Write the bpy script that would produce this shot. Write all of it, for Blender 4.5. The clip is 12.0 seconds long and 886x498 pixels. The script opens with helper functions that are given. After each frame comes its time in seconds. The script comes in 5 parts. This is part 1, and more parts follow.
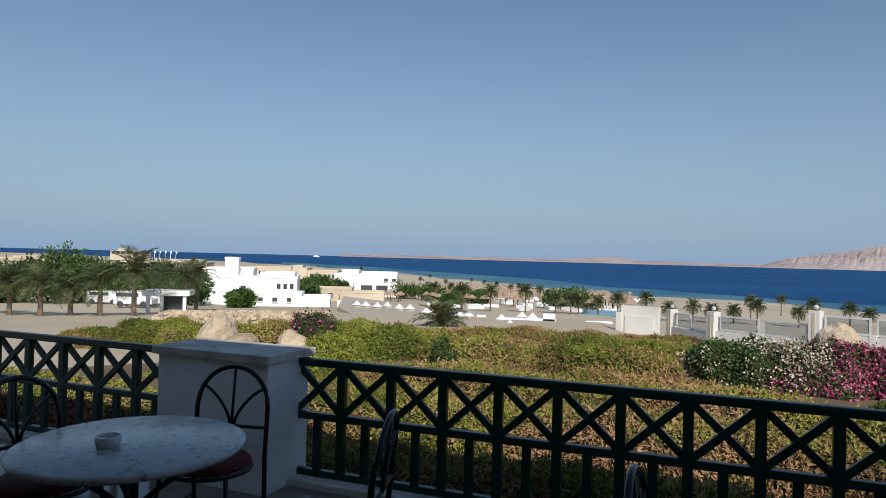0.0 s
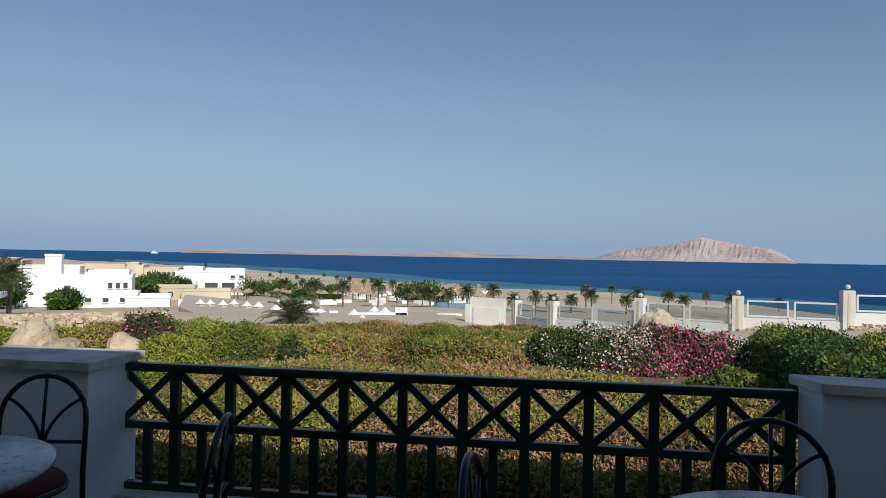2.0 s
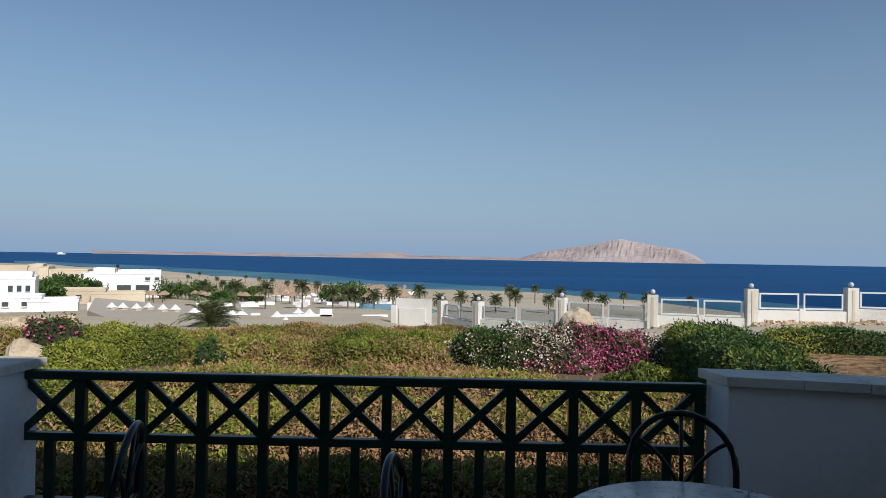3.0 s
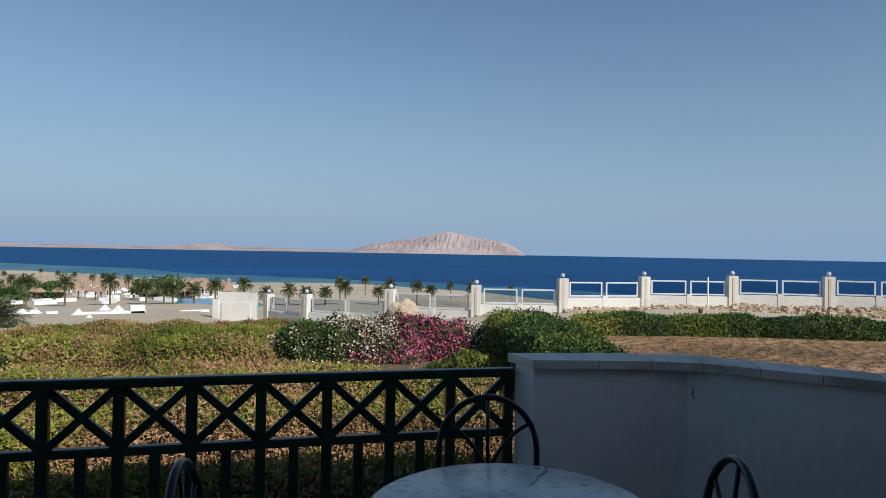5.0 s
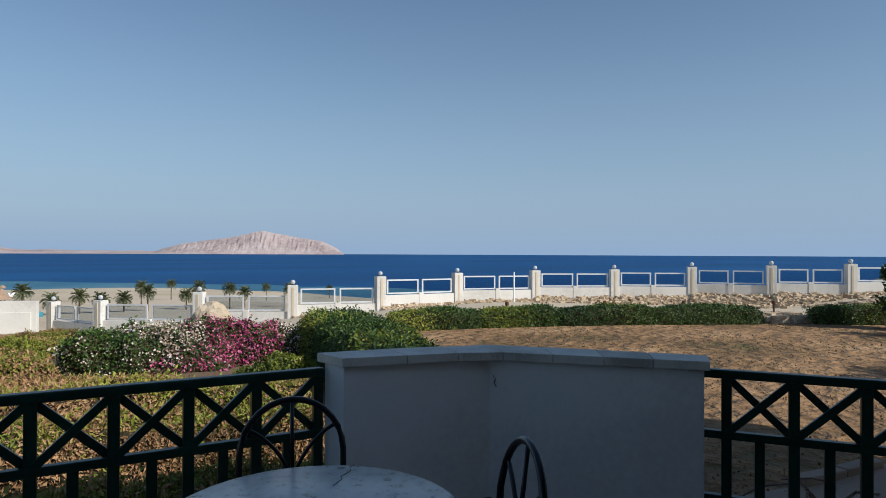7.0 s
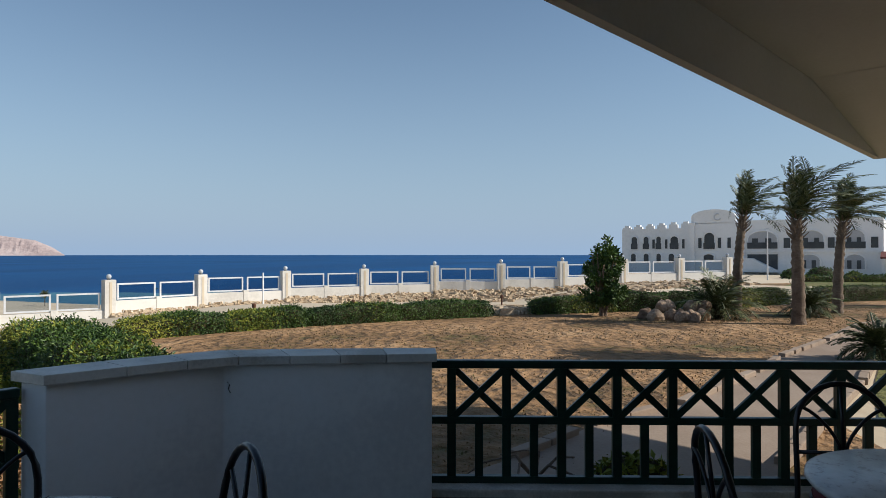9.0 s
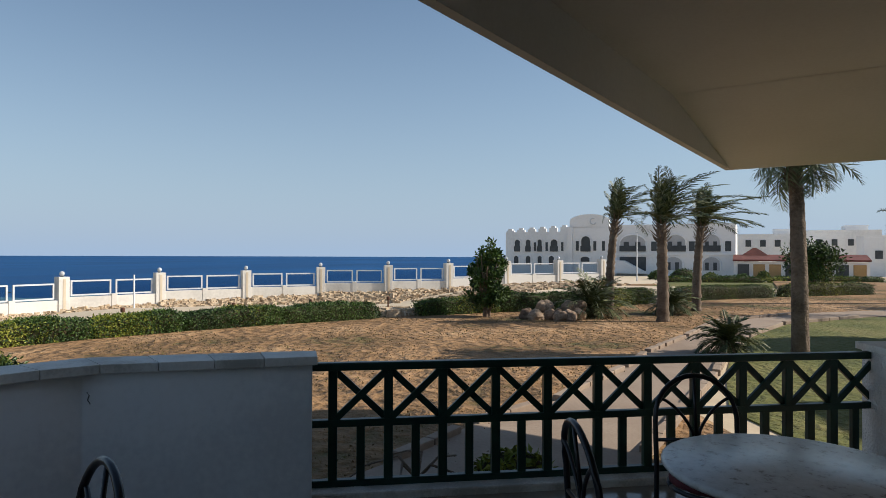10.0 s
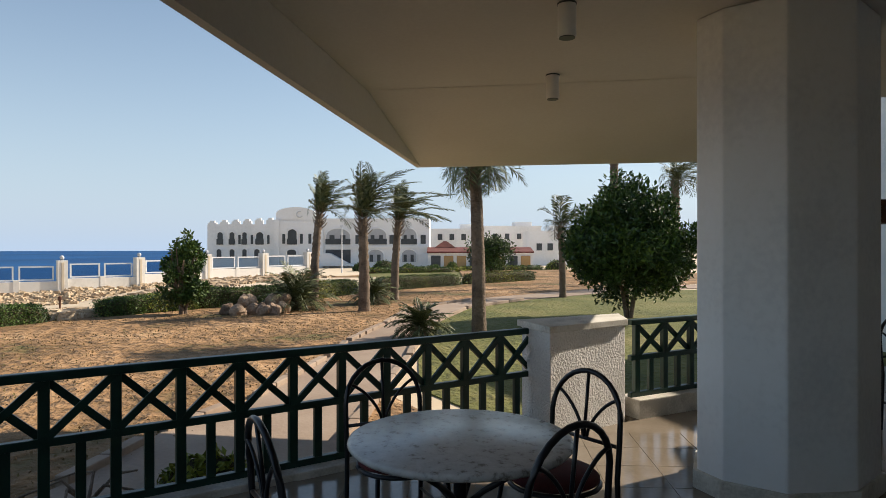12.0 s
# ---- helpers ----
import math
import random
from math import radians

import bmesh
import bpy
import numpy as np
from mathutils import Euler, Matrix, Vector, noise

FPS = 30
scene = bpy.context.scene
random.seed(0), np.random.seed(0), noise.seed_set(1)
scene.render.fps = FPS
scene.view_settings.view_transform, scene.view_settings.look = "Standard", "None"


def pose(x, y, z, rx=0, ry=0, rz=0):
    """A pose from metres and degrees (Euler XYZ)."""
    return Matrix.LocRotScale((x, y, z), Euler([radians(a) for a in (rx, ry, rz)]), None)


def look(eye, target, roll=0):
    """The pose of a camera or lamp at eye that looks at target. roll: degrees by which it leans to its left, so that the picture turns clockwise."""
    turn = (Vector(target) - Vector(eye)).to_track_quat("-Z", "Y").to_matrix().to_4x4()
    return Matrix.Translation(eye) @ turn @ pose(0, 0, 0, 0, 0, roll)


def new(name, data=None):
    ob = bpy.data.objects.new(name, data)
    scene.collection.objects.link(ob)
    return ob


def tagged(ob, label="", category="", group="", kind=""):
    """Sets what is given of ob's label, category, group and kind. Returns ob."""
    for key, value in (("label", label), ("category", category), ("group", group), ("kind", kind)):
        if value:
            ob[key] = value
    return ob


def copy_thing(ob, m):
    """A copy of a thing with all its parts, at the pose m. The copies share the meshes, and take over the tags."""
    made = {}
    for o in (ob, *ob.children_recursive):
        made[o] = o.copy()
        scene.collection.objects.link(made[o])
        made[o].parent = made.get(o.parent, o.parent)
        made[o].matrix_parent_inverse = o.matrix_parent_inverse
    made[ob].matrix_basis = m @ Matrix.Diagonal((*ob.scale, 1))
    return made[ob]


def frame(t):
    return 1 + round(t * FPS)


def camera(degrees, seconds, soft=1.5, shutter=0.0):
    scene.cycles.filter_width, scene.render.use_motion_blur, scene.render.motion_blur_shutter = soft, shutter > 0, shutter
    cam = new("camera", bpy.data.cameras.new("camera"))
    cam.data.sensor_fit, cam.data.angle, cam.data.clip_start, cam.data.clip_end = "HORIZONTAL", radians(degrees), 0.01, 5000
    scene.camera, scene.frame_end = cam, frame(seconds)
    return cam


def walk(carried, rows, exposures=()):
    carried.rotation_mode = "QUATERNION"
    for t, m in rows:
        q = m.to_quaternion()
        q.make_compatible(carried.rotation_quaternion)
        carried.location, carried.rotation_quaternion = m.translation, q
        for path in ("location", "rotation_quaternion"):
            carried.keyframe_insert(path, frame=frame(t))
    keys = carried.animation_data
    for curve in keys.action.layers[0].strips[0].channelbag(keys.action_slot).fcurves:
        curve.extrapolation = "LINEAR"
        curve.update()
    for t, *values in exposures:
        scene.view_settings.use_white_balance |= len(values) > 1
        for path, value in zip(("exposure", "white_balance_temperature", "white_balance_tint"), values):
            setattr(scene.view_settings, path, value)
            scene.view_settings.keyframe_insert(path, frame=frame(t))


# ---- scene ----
cam = camera(68.74, 12.0, soft=0.8)
# seconds, x, y, z, yaw, pitch, roll
ROWS = [
    (0.0, -0.000, 0.000, 1.500, 0.00, 0.73, -1.49),
    (0.5, 0.004, -0.005, 1.498, -2.30, 0.46, -1.22),
    (1.0, 0.015, -0.003, 1.497, -5.36, 0.76, -1.06),
    (1.5, 0.034, 0.009, 1.497, -8.49, 0.54, -0.87),
    (2.0, 0.050, 0.020, 1.497, -12.95, 0.55, -1.02),
    (2.5, 0.061, 0.016, 1.497, -16.37, 0.84, -0.92),
    (3.0, 0.065, 0.028, 1.493, -19.48, 0.74, -0.98),
    (5.0, 0.162, 0.052, 1.482, -34.35, 0.29, -1.02),
    (5.5, 0.178, 0.051, 1.478, -38.17, -0.07, -0.76),
    (6.0, 0.194, 0.049, 1.475, -41.40, 0.02, -0.62),
    (6.5, 0.209, 0.044, 1.474, -45.66, 0.23, -0.43),
    (8.5, 0.265, -0.022, 1.474, -65.93, 0.38, 0.02),
    (9.0, 0.255, -0.051, 1.478, -71.89, 0.40, -0.01),
    (9.5, 0.262, -0.065, 1.475, -76.80, 0.63, -0.10),
    (10.0, 0.266, -0.080, 1.475, -81.80, 0.57, -0.21),
    (10.5, 0.271, -0.099, 1.471, -86.88, 0.33, -0.14),
    (11.0, 0.306, -0.119, 1.462, -92.96, 0.19, -0.11),
    (11.5, 0.323, -0.136, 1.458, -100.34, -0.48, 0.08),
    (12.0, 0.348, -0.164, 1.457, -107.28, -0.00, 0.04),
]
walk(cam, [(t, pose(x, y, z, 90 + pitch, roll, yaw)) for t, x, y, z, yaw, pitch, roll in ROWS], [(0.0, -0.08, 5800, 7), (2.5, -0.11, 5760, 6), (6.0, -0.02, 5730, 6), (9.0, 0.2, 6000, 7), (10.5, 0.42, 6380, 9), (12.0, 0.74, 6720, 10)])

# ---------------------------------------------------------------- light
SUN_AZ, SUN_EL = 169.0, 34.0      # clockwise from +y, and height, in degrees
world = bpy.data.worlds.new("sky")
scene.world = world
world.use_nodes = True
wn = world.node_tree.nodes
sky = wn.new("ShaderNodeTexSky")
sky.sky_type, sky.sun_disc = "NISHITA", False
sky.sun_elevation, sky.sun_rotation = radians(SUN_EL), radians(SUN_AZ)
sky.air_density, sky.dust_density, sky.ozone_density = 1.15, 0.5, 1.3
wn["Background"].inputs[1].default_value = 0.081
# sea haze: a pale mauve veil that thins out with height over the horizon
wl = world.node_tree.links
place, split, falloff, power, veil = wn.new("ShaderNodeTexCoord"), wn.new("ShaderNodeSeparateXYZ"), wn.new("ShaderNodeMath"), wn.new("ShaderNodeMath"), wn.new("ShaderNodeMix")
wl.new(place.outputs["Generated"], split.inputs[0])
falloff.operation, power.operation = "MULTIPLY_ADD", "POWER"
falloff.use_clamp = True
wl.new(split.outputs[2], falloff.inputs[0])
falloff.inputs[1].default_value, falloff.inputs[2].default_value = -1.7, 1.0
wl.new(falloff.outputs[0], power.inputs[0])
power.inputs[1].default_value = 2.3
veil.data_type = "RGBA"
wl.new(power.outputs[0], veil.inputs[0])
wl.new(sky.outputs[0], veil.inputs[6])
veil.inputs[7].default_value = (3.85, 4.95, 6.5, 1)
wl.new(veil.outputs[2], wn["Background"].inputs[0])
sun = new("sun", bpy.data.lights.new("sun", "SUN"))
sun.data.energy, sun.data.angle, sun.data.color = 4.6, radians(0.5), (1.0, 0.89, 0.76)
sun_way = Vector((math.sin(radians(SUN_AZ)) * math.cos(radians(SUN_EL)), math.cos(radians(SUN_AZ)) * math.cos(radians(SUN_EL)), math.sin(radians(SUN_EL))))
sun.matrix_world = look(sun_way * 60, (0, 0, 0))


# ---------------------------------------------------------------- materials
def material(name, colours, rough=0.8, scale=4.0, fine=40.0, bump=0.2, metal=0.0, island=0.0, depth=0.01, spec=0.4, piece=0.0):
    """Two noises, broad and fine, mix the colours; the fine one also gives the relief."""
    m = bpy.data.materials.new(name)
    m.use_nodes = True
    nt = m.node_tree
    n, l = nt.nodes, nt.links
    b = n["Principled BSDF"]
    b.inputs["Roughness"].default_value, b.inputs["Metallic"].default_value = rough, metal
    b.inputs["Specular IOR Level"].default_value = spec
    geo = n.new("ShaderNodeNewGeometry")
    big, small = n.new("ShaderNodeTexNoise"), n.new("ShaderNodeTexNoise")
    big.inputs["Scale"].default_value, small.inputs["Scale"].default_value = scale, fine
    big.inputs["Detail"].default_value, small.inputs["Detail"].default_value = 4, 6
    l.new(geo.outputs["Position"], big.inputs["Vector"])
    l.new(geo.outputs["Position"], small.inputs["Vector"])
    add = n.new("ShaderNodeMath")
    add.operation = "MULTIPLY_ADD"
    l.new(small.outputs[0], add.inputs[0])
    add.inputs[1].default_value = 0.45
    l.new(big.outputs[0], add.inputs[2])
    value = add.outputs[0]
    for amount, socket in ((island, geo.outputs["Random Per Island"]), (piece, None)):
        if amount:
            if socket is None:
                socket = n.new("ShaderNodeObjectInfo").outputs["Random"]
            more = n.new("ShaderNodeMath")
            more.operation = "MULTIPLY_ADD"
            l.new(socket, more.inputs[0])
            more.inputs[1].default_value = amount
            l.new(value, more.inputs[2])
            less = n.new("ShaderNodeMath")
            less.operation = "SUBTRACT"
            l.new(more.outputs[0], less.inputs[0])
            less.inputs[1].default_value = amount / 2
            value = less.outputs[0]
    ramp = n.new("ShaderNodeValToRGB")
    l.new(value, ramp.inputs[0])
    k = len(colours)
    while len(ramp.color_ramp.elements) < k:
        ramp.color_ramp.elements.new(0.5)
    for i, c in enumerate(colours):
        e = ramp.color_ramp.elements[i]
        e.position = 0.5 + 0.45 * i / max(k - 1, 1)
        e.color = (*c, 1)
    l.new(ramp.outputs[0], b.inputs["Base Color"])
    if bump:
        bp = n.new("ShaderNodeBump")
        bp.inputs["Strength"].default_value, bp.inputs["Distance"].default_value = bump, depth
        l.new(small.outputs[0], bp.inputs["Height"])
        l.new(bp.outputs[0], b.inputs["Normal"])
    return m


PAINT_WALL = material("white_wall_paint", [(0.66, 0.66, 0.65), (0.77, 0.77, 0.75), (0.80, 0.80, 0.79)], 0.85, 1.2, 25, 0.05, depth=0.004)
STUCCO = material("rough_white_stucco", [(0.62, 0.60, 0.56), (0.80, 0.78, 0.74)], 0.9, 3, 55, 1.0, depth=0.02)
CEIL = material("cream_ceiling_paint", [(0.60, 0.57, 0.51), (0.68, 0.65, 0.585)], 0.9, 0.6, 30, 0.1, depth=0.003)
COPING = material("limestone_coping", [(0.40, 0.37, 0.31), (0.58, 0.55, 0.48), (0.66, 0.63, 0.56)], 0.7, 5, 60, 0.35, depth=0.004, piece=0.25)
FLOOR = material("polished_floor_tile", [(0.17, 0.14, 0.105), (0.23, 0.19, 0.145)], 0.14, 3, 30, 0.03, depth=0.002, piece=0.12)
GREEN = material("dark_green_rail_paint", [(0.006, 0.022, 0.015), (0.012, 0.045, 0.030)], 0.35, 6, 90, 0.15, depth=0.002)
IRON = material("black_painted_iron", [(0.008, 0.008, 0.010), (0.016, 0.015, 0.017)], 0.32, 10, 120, 0.15, depth=0.001)
RED = material("dark_red_upholstery", [(0.055, 0.008, 0.010), (0.12, 0.016, 0.018)], 0.85, 8, 200, 0.3, depth=0.002)
MARBLE = material("speckled_marble", [(0.20, 0.18, 0.155), (0.48, 0.465, 0.44), (0.53, 0.52, 0.495), (0.58, 0.57, 0.545)], 0.25, 26, 90, 0.04, depth=0.001)
CRACK = material("dark_crack", [(0.03, 0.03, 0.028), (0.05, 0.05, 0.045)], 0.9)
CERAMIC = material("white_ceramic", [(0.55, 0.55, 0.53), (0.66, 0.66, 0.64)], 0.2, 8, 60, 0.05)
SAND = material("pale_sand", [(0.43, 0.345, 0.235), (0.53, 0.435, 0.305), (0.60, 0.50, 0.365)], 0.95, 0.05, 2.5, 0.5, depth=0.05)
SOIL = material("garden_soil", [(0.12, 0.08, 0.05), (0.22, 0.15, 0.09)], 0.95, 0.7, 14, 0.7, depth=0.04)
DRY = material("dry_brown_lawn", [(0.08, 0.08, 0.02), (0.18, 0.105, 0.045), (0.30, 0.175, 0.08), (0.41, 0.26, 0.135)], 0.95, 0.35, 4, 1.0, depth=0.25)
LAWN = material("watered_lawn", [(0.06, 0.072, 0.013), (0.11, 0.116, 0.025), (0.165, 0.146, 0.046)], 0.95, 0.5, 7, 1.0, depth=0.10)
PATH_M = material("pinkish_path_paving", [(0.25, 0.185, 0.135), (0.34, 0.265, 0.20)], 0.9, 1.2, 25, 0.35, depth=0.01, piece=0.15)
STONE = material("pale_sandstone", [(0.30, 0.22, 0.14), (0.48, 0.37, 0.25), (0.58, 0.47, 0.33)], 0.9, 2.0, 18, 0.7, depth=0.05, island=0.25, piece=0.25)
LEAF = material("hedge_leaves", [(0.05, 0.068, 0.009), (0.14, 0.172, 0.016), (0.235, 0.255, 0.026), (0.33, 0.33, 0.05)], 0.6, 0.5, 9, 0, island=0.25)
DARKLEAF = material("glossy_hedge_leaves", [(0.016, 0.040, 0.007), (0.045, 0.09, 0.013), (0.09, 0.15, 0.022)], 0.5, 0.6, 9, 0, island=0.5)
TWIG = material("dry_hedge_twigs", [(0.12, 0.072, 0.028), (0.27, 0.155, 0.07), (0.39, 0.23, 0.11), (0.46, 0.295, 0.155)], 0.85, 0.8, 9, 0, island=0.28)
# near-black brown: shade in the gaps between leaves is put into this colour
CORE = material("hedge_gap_shade", [(0.022, 0.020, 0.008), (0.065, 0.050, 0.022)], 0.95, 2, 20, 0.6, depth=0.05)
PINK = material("magenta_bracts", [(0.18, 0.015, 0.06), (0.40, 0.045, 0.15), (0.52, 0.095, 0.23), (0.58, 0.22, 0.33)], 0.7, 1.0, 9, 0, island=0.6)
WHITEFL = material("white_bracts", [(0.40, 0.30, 0.22), (0.66, 0.56, 0.46), (0.72, 0.66, 0.60)], 0.7, 1.0, 9, 0, island=0.6)
FROND = material("palm_fronds", [(0.032, 0.046, 0.015), (0.085, 0.105, 0.036), (0.17, 0.18, 0.08)], 0.55, 0.6, 9, 0, island=0.5)
TRUNK = material("palm_bark", [(0.09, 0.065, 0.045), (0.17, 0.125, 0.088), (0.24, 0.18, 0.13)], 0.95, 3, 22, 0.9, depth=0.04)
WHITE_B = material("white_render", [(0.74, 0.73, 0.71), (0.84, 0.83, 0.81), (0.88, 0.87, 0.86)], 0.9, 0.15, 3, 0.1)
FENCE_W = material("warm_white_fence_paint", [(0.56, 0.53, 0.48), (0.67, 0.64, 0.585), (0.71, 0.68, 0.63)], 0.9, 0.6, 9, 0.1)
CREAM_B = material("cream_render", [(0.52, 0.43, 0.31), (0.64, 0.55, 0.42)], 0.9, 0.15, 3, 0.1)
# near-black plates stand for shade in openings; also glass, tyres and dark metal
SHADE = material("opening_shade_and_dark_parts", [(0.035, 0.04, 0.045), (0.07, 0.08, 0.085)], 0.4, 0.8, 6, 0)
# white loggia wall turned grey: its shade is put into the colour
LOGGIA_SHADE = material("loggia_painted_shade", [(0.42, 0.42, 0.43), (0.52, 0.52, 0.525)], 0.9, 0.5, 4, 0.1)
OCHRE = material("ochre_wall", [(0.34, 0.21, 0.09), (0.46, 0.30, 0.14)], 0.9, 0.5, 6, 0.1)
TILE_R = material("red_roof_tile", [(0.10, 0.03, 0.022), (0.17, 0.05, 0.038)], 0.8, 1, 12, 0.3)
THATCH = material("thatch", [(0.30, 0.20, 0.13), (0.44, 0.31, 0.21)], 0.95, 0.5, 8, 0.4)
ROOFGREY = material("sandy_grey_roof", [(0.44, 0.37, 0.29), (0.54, 0.465, 0.375)], 0.95, 0.2, 4, 0.2)
GREYFRAME = material("grey_fence_metal", [(0.56, 0.565, 0.57), (0.68, 0.68, 0.69)], 0.5, 3, 30, 0.05, metal=0.2)
# rock made paler and greyer: distance haze is put into the colour
ISLE = material("hazed_desert_rock", [(0.30, 0.235, 0.225), (0.43, 0.345, 0.325), (0.50, 0.42, 0.40)], 1.0, 0.004, 0.03, 0.8, depth=12)
WOOD = material("brown_wood", [(0.07, 0.03, 0.015), (0.15, 0.065, 0.035)], 0.6, 5, 60, 0.3, depth=0.003)
LAMP_M = material("grey_lamp_metal", [(0.74, 0.72, 0.68), (0.80, 0.78, 0.74)], 0.45, 6, 60, 0.05, metal=0.1)
GLOBE = material("glass_globe", [(0.42, 0.44, 0.46), (0.55, 0.56, 0.58)], 0.15, 4, 30, 0)
CARWHITE = material("white_car_paint", [(0.66, 0.66, 0.66), (0.74, 0.74, 0.74)], 0.25, 1, 10, 0)
POOL = material("pool_water", [(0.05, 0.22, 0.30), (0.08, 0.32, 0.40)], 0.1, 1, 10, 0.1)

SEA = bpy.data.materials.new("sea_water")
SEA.use_nodes = True
n, l = SEA.node_tree.nodes, SEA.node_tree.links
b = n["Principled BSDF"]
geo = n.new("ShaderNodeNewGeometry")
tone, wave, ramp, bp = n.new("ShaderNodeTexNoise"), n.new("ShaderNodeTexNoise"), n.new("ShaderNodeValToRGB"), n.new("ShaderNodeBump")
stretch = n.new("ShaderNodeMapping")
stretch.inputs["Rotation"].default_value = (0, 0, radians(-50))
stretch.inputs["Scale"].default_value = (1, 3.5, 1)
tone.inputs["Scale"].default_value, tone.inputs["Detail"].default_value = 0.0022, 5
wave.inputs["Scale"].default_value, wave.inputs["Detail"].default_value = 0.16, 6
l.new(geo.outputs["Position"], stretch.inputs[0])
l.new(stretch.outputs[0], tone.inputs["Vector"])
l.new(stretch.outputs[0], wave.inputs["Vector"])
l.new(tone.outputs[0], ramp.inputs[0])
ramp.color_ramp.elements[0].position, ramp.color_ramp.elements[0].color = 0.35, (0.004, 0.047, 0.152, 1)
ramp.color_ramp.elements[1].position, ramp.color_ramp.elements[1].color = 0.65, (0.008, 0.078, 0.222, 1)
l.new(ramp.outputs[0], b.inputs["Base Color"])
bp.inputs["Strength"].default_value, bp.inputs["Distance"].default_value = 0.7, 1.0
l.new(wave.outputs[0], bp.inputs["Height"])
l.new(bp.outputs[0], b.inputs["Normal"])
b.inputs["Roughness"].default_value, b.inputs["Specular IOR Level"].default_value = 0.55, 0.12

GLASS = bpy.data.materials.new("smoked_fence_glass")
GLASS.use_nodes = True
g = GLASS.node_tree.nodes["Principled BSDF"]
g.inputs["Base Color"].default_value, g.inputs["Roughness"].default_value = (0.62, 0.68, 0.74, 1), 0.05
g.inputs["Transmission Weight"].default_value, g.inputs["IOR"].default_value = 1.0, 1.02


# ---------------------------------------------------------------- mesh helpers
def mesh_of(name, bm, mat, smooth=False):
    me = bpy.data.meshes.new(name)
    bmesh.ops.recalc_face_normals(bm, faces=bm.faces)
    bm.to_mesh(me)
    bm.free()
    me.materials.append(mat)
    if smooth:
        me.polygons.foreach_set("use_smooth", [True] * len(me.polygons))
    return me


def part(name, bm, mat, parent=None, label="", smooth=False):
    ob = new(name, bm if isinstance(bm, bpy.types.Mesh) else mesh_of(name, bm, mat, smooth))
    if parent:
        ob.parent = parent
    return tagged(ob, label)


def thing(name, m, label, category, group="", kind=""):
    ob = new(name)
    ob.empty_display_size = 0.1
    ob.matrix_world = m
    return tagged(ob, label, category, group, kind)


def box(bm, size, m=None, bevel=0.0):
    vs = bmesh.ops.create_cube(bm, size=1.0, matrix=(m or Matrix()) @ Matrix.Diagonal((*size, 1)))["verts"]
    if bevel:
        es = list({e for v in vs for e in v.link_edges})
        bmesh.ops.bevel(bm, geom=es, offset=bevel, segments=2, affect="EDGES", profile=0.6)
    return bm


def prism(bm, pts, z0, z1, bevel=0.0):
    lo = [bm.verts.new((x, y, z0)) for x, y in pts]
    hi = [bm.verts.new((x, y, z1)) for x, y in pts]
    k = len(pts)
    faces = [bm.faces.new(lo), bm.faces.new(hi)] + [bm.faces.new((lo[i], lo[(i + 1) % k], hi[(i + 1) % k], hi[i])) for i in range(k)]
    if bevel:
        bmesh.ops.bevel(bm, geom=list({e for f in faces for e in f.edges}), offset=bevel, segments=2, affect="EDGES", profile=0.6)
    return bm


def tube(bm, pts, radius, seg=8, taper=None):
    pts = [Vector(p) for p in pts]
    rings = []
    for i, p in enumerate(pts):
        d = (pts[min(i + 1, len(pts) - 1)] - pts[max(i - 1, 0)]).normalized()
        u = d.cross((0, 0, 1)) if abs(d.z) < 0.95 else d.cross((0, 1, 0))
        u.normalize()
        w = d.cross(u)
        r = radius if taper is None else radius + (taper - radius) * i / (len(pts) - 1)
        rings.append([bm.verts.new(p + (u * math.cos(a) + w * math.sin(a)) * r) for a in (2 * math.pi * k / seg for k in range(seg))])
    for a, c in zip(rings, rings[1:]):
        for k in range(seg):
            bm.faces.new((a[k], a[(k + 1) % seg], c[(k + 1) % seg], c[k]))
    bm.faces.new(rings[0])
    bm.faces.new(rings[-1])
    return bm


def lathe(bm, profile, seg=32, m=None):
    m = m or Matrix()
    rings = [[bm.verts.new(m @ Vector((r * math.cos(2 * math.pi * k / seg), r * math.sin(2 * math.pi * k / seg), z))) for k in range(seg)] for r, z in profile]
    for a, c in zip(rings, rings[1:]):
        for k in range(seg):
            bm.faces.new((a[k], a[(k + 1) % seg], c[(k + 1) % seg], c[k]))
    bm.faces.new(rings[0])
    bm.faces.new(rings[-1])
    return bm


def quads(name, corners, mat, tri=False):
    """One mesh of loose quads (or triangles) from an array (n, 4 or 3, 3)."""
    k = corners.shape[1]
    me = bpy.data.meshes.new(name)
    me.from_pydata(corners.reshape(-1, 3).tolist(), [], np.arange(corners.shape[0] * k).reshape(-1, k).tolist())
    me.materials.append(mat)
    return me


def leaves(centres, normals, length, width, rng, lie=False):
    """Pointed leaf quads round the given places, roughly facing along the normals."""
    k = len(centres)
    d = normals * 0.55 + rng.normal(0, 0.7, (k, 3))
    d /= np.linalg.norm(d, axis=1, keepdims=True)
    s = np.cross(d, rng.normal(0, 1, (k, 3)))
    if lie:
        d = normals * 0.15 + np.cross(normals, rng.normal(0, 1, (k, 3))) + rng.normal(0, 0.25, (k, 3))
        d /= np.linalg.norm(d, axis=1, keepdims=True)
        s = np.cross(normals + rng.normal(0, 0.3, (k, 3)), d)
    s /= np.linalg.norm(s, axis=1, keepdims=True)
    size = rng.uniform(0.7, 1.3, (k, 1))
    a = d * length * size
    w = s * width * size * 0.5
    up = np.cross(d, s) * length * 0.12
    return np.stack([centres, centres + a * 0.45 + w + up, centres + a, centres + a * 0.45 - w + up], 1)


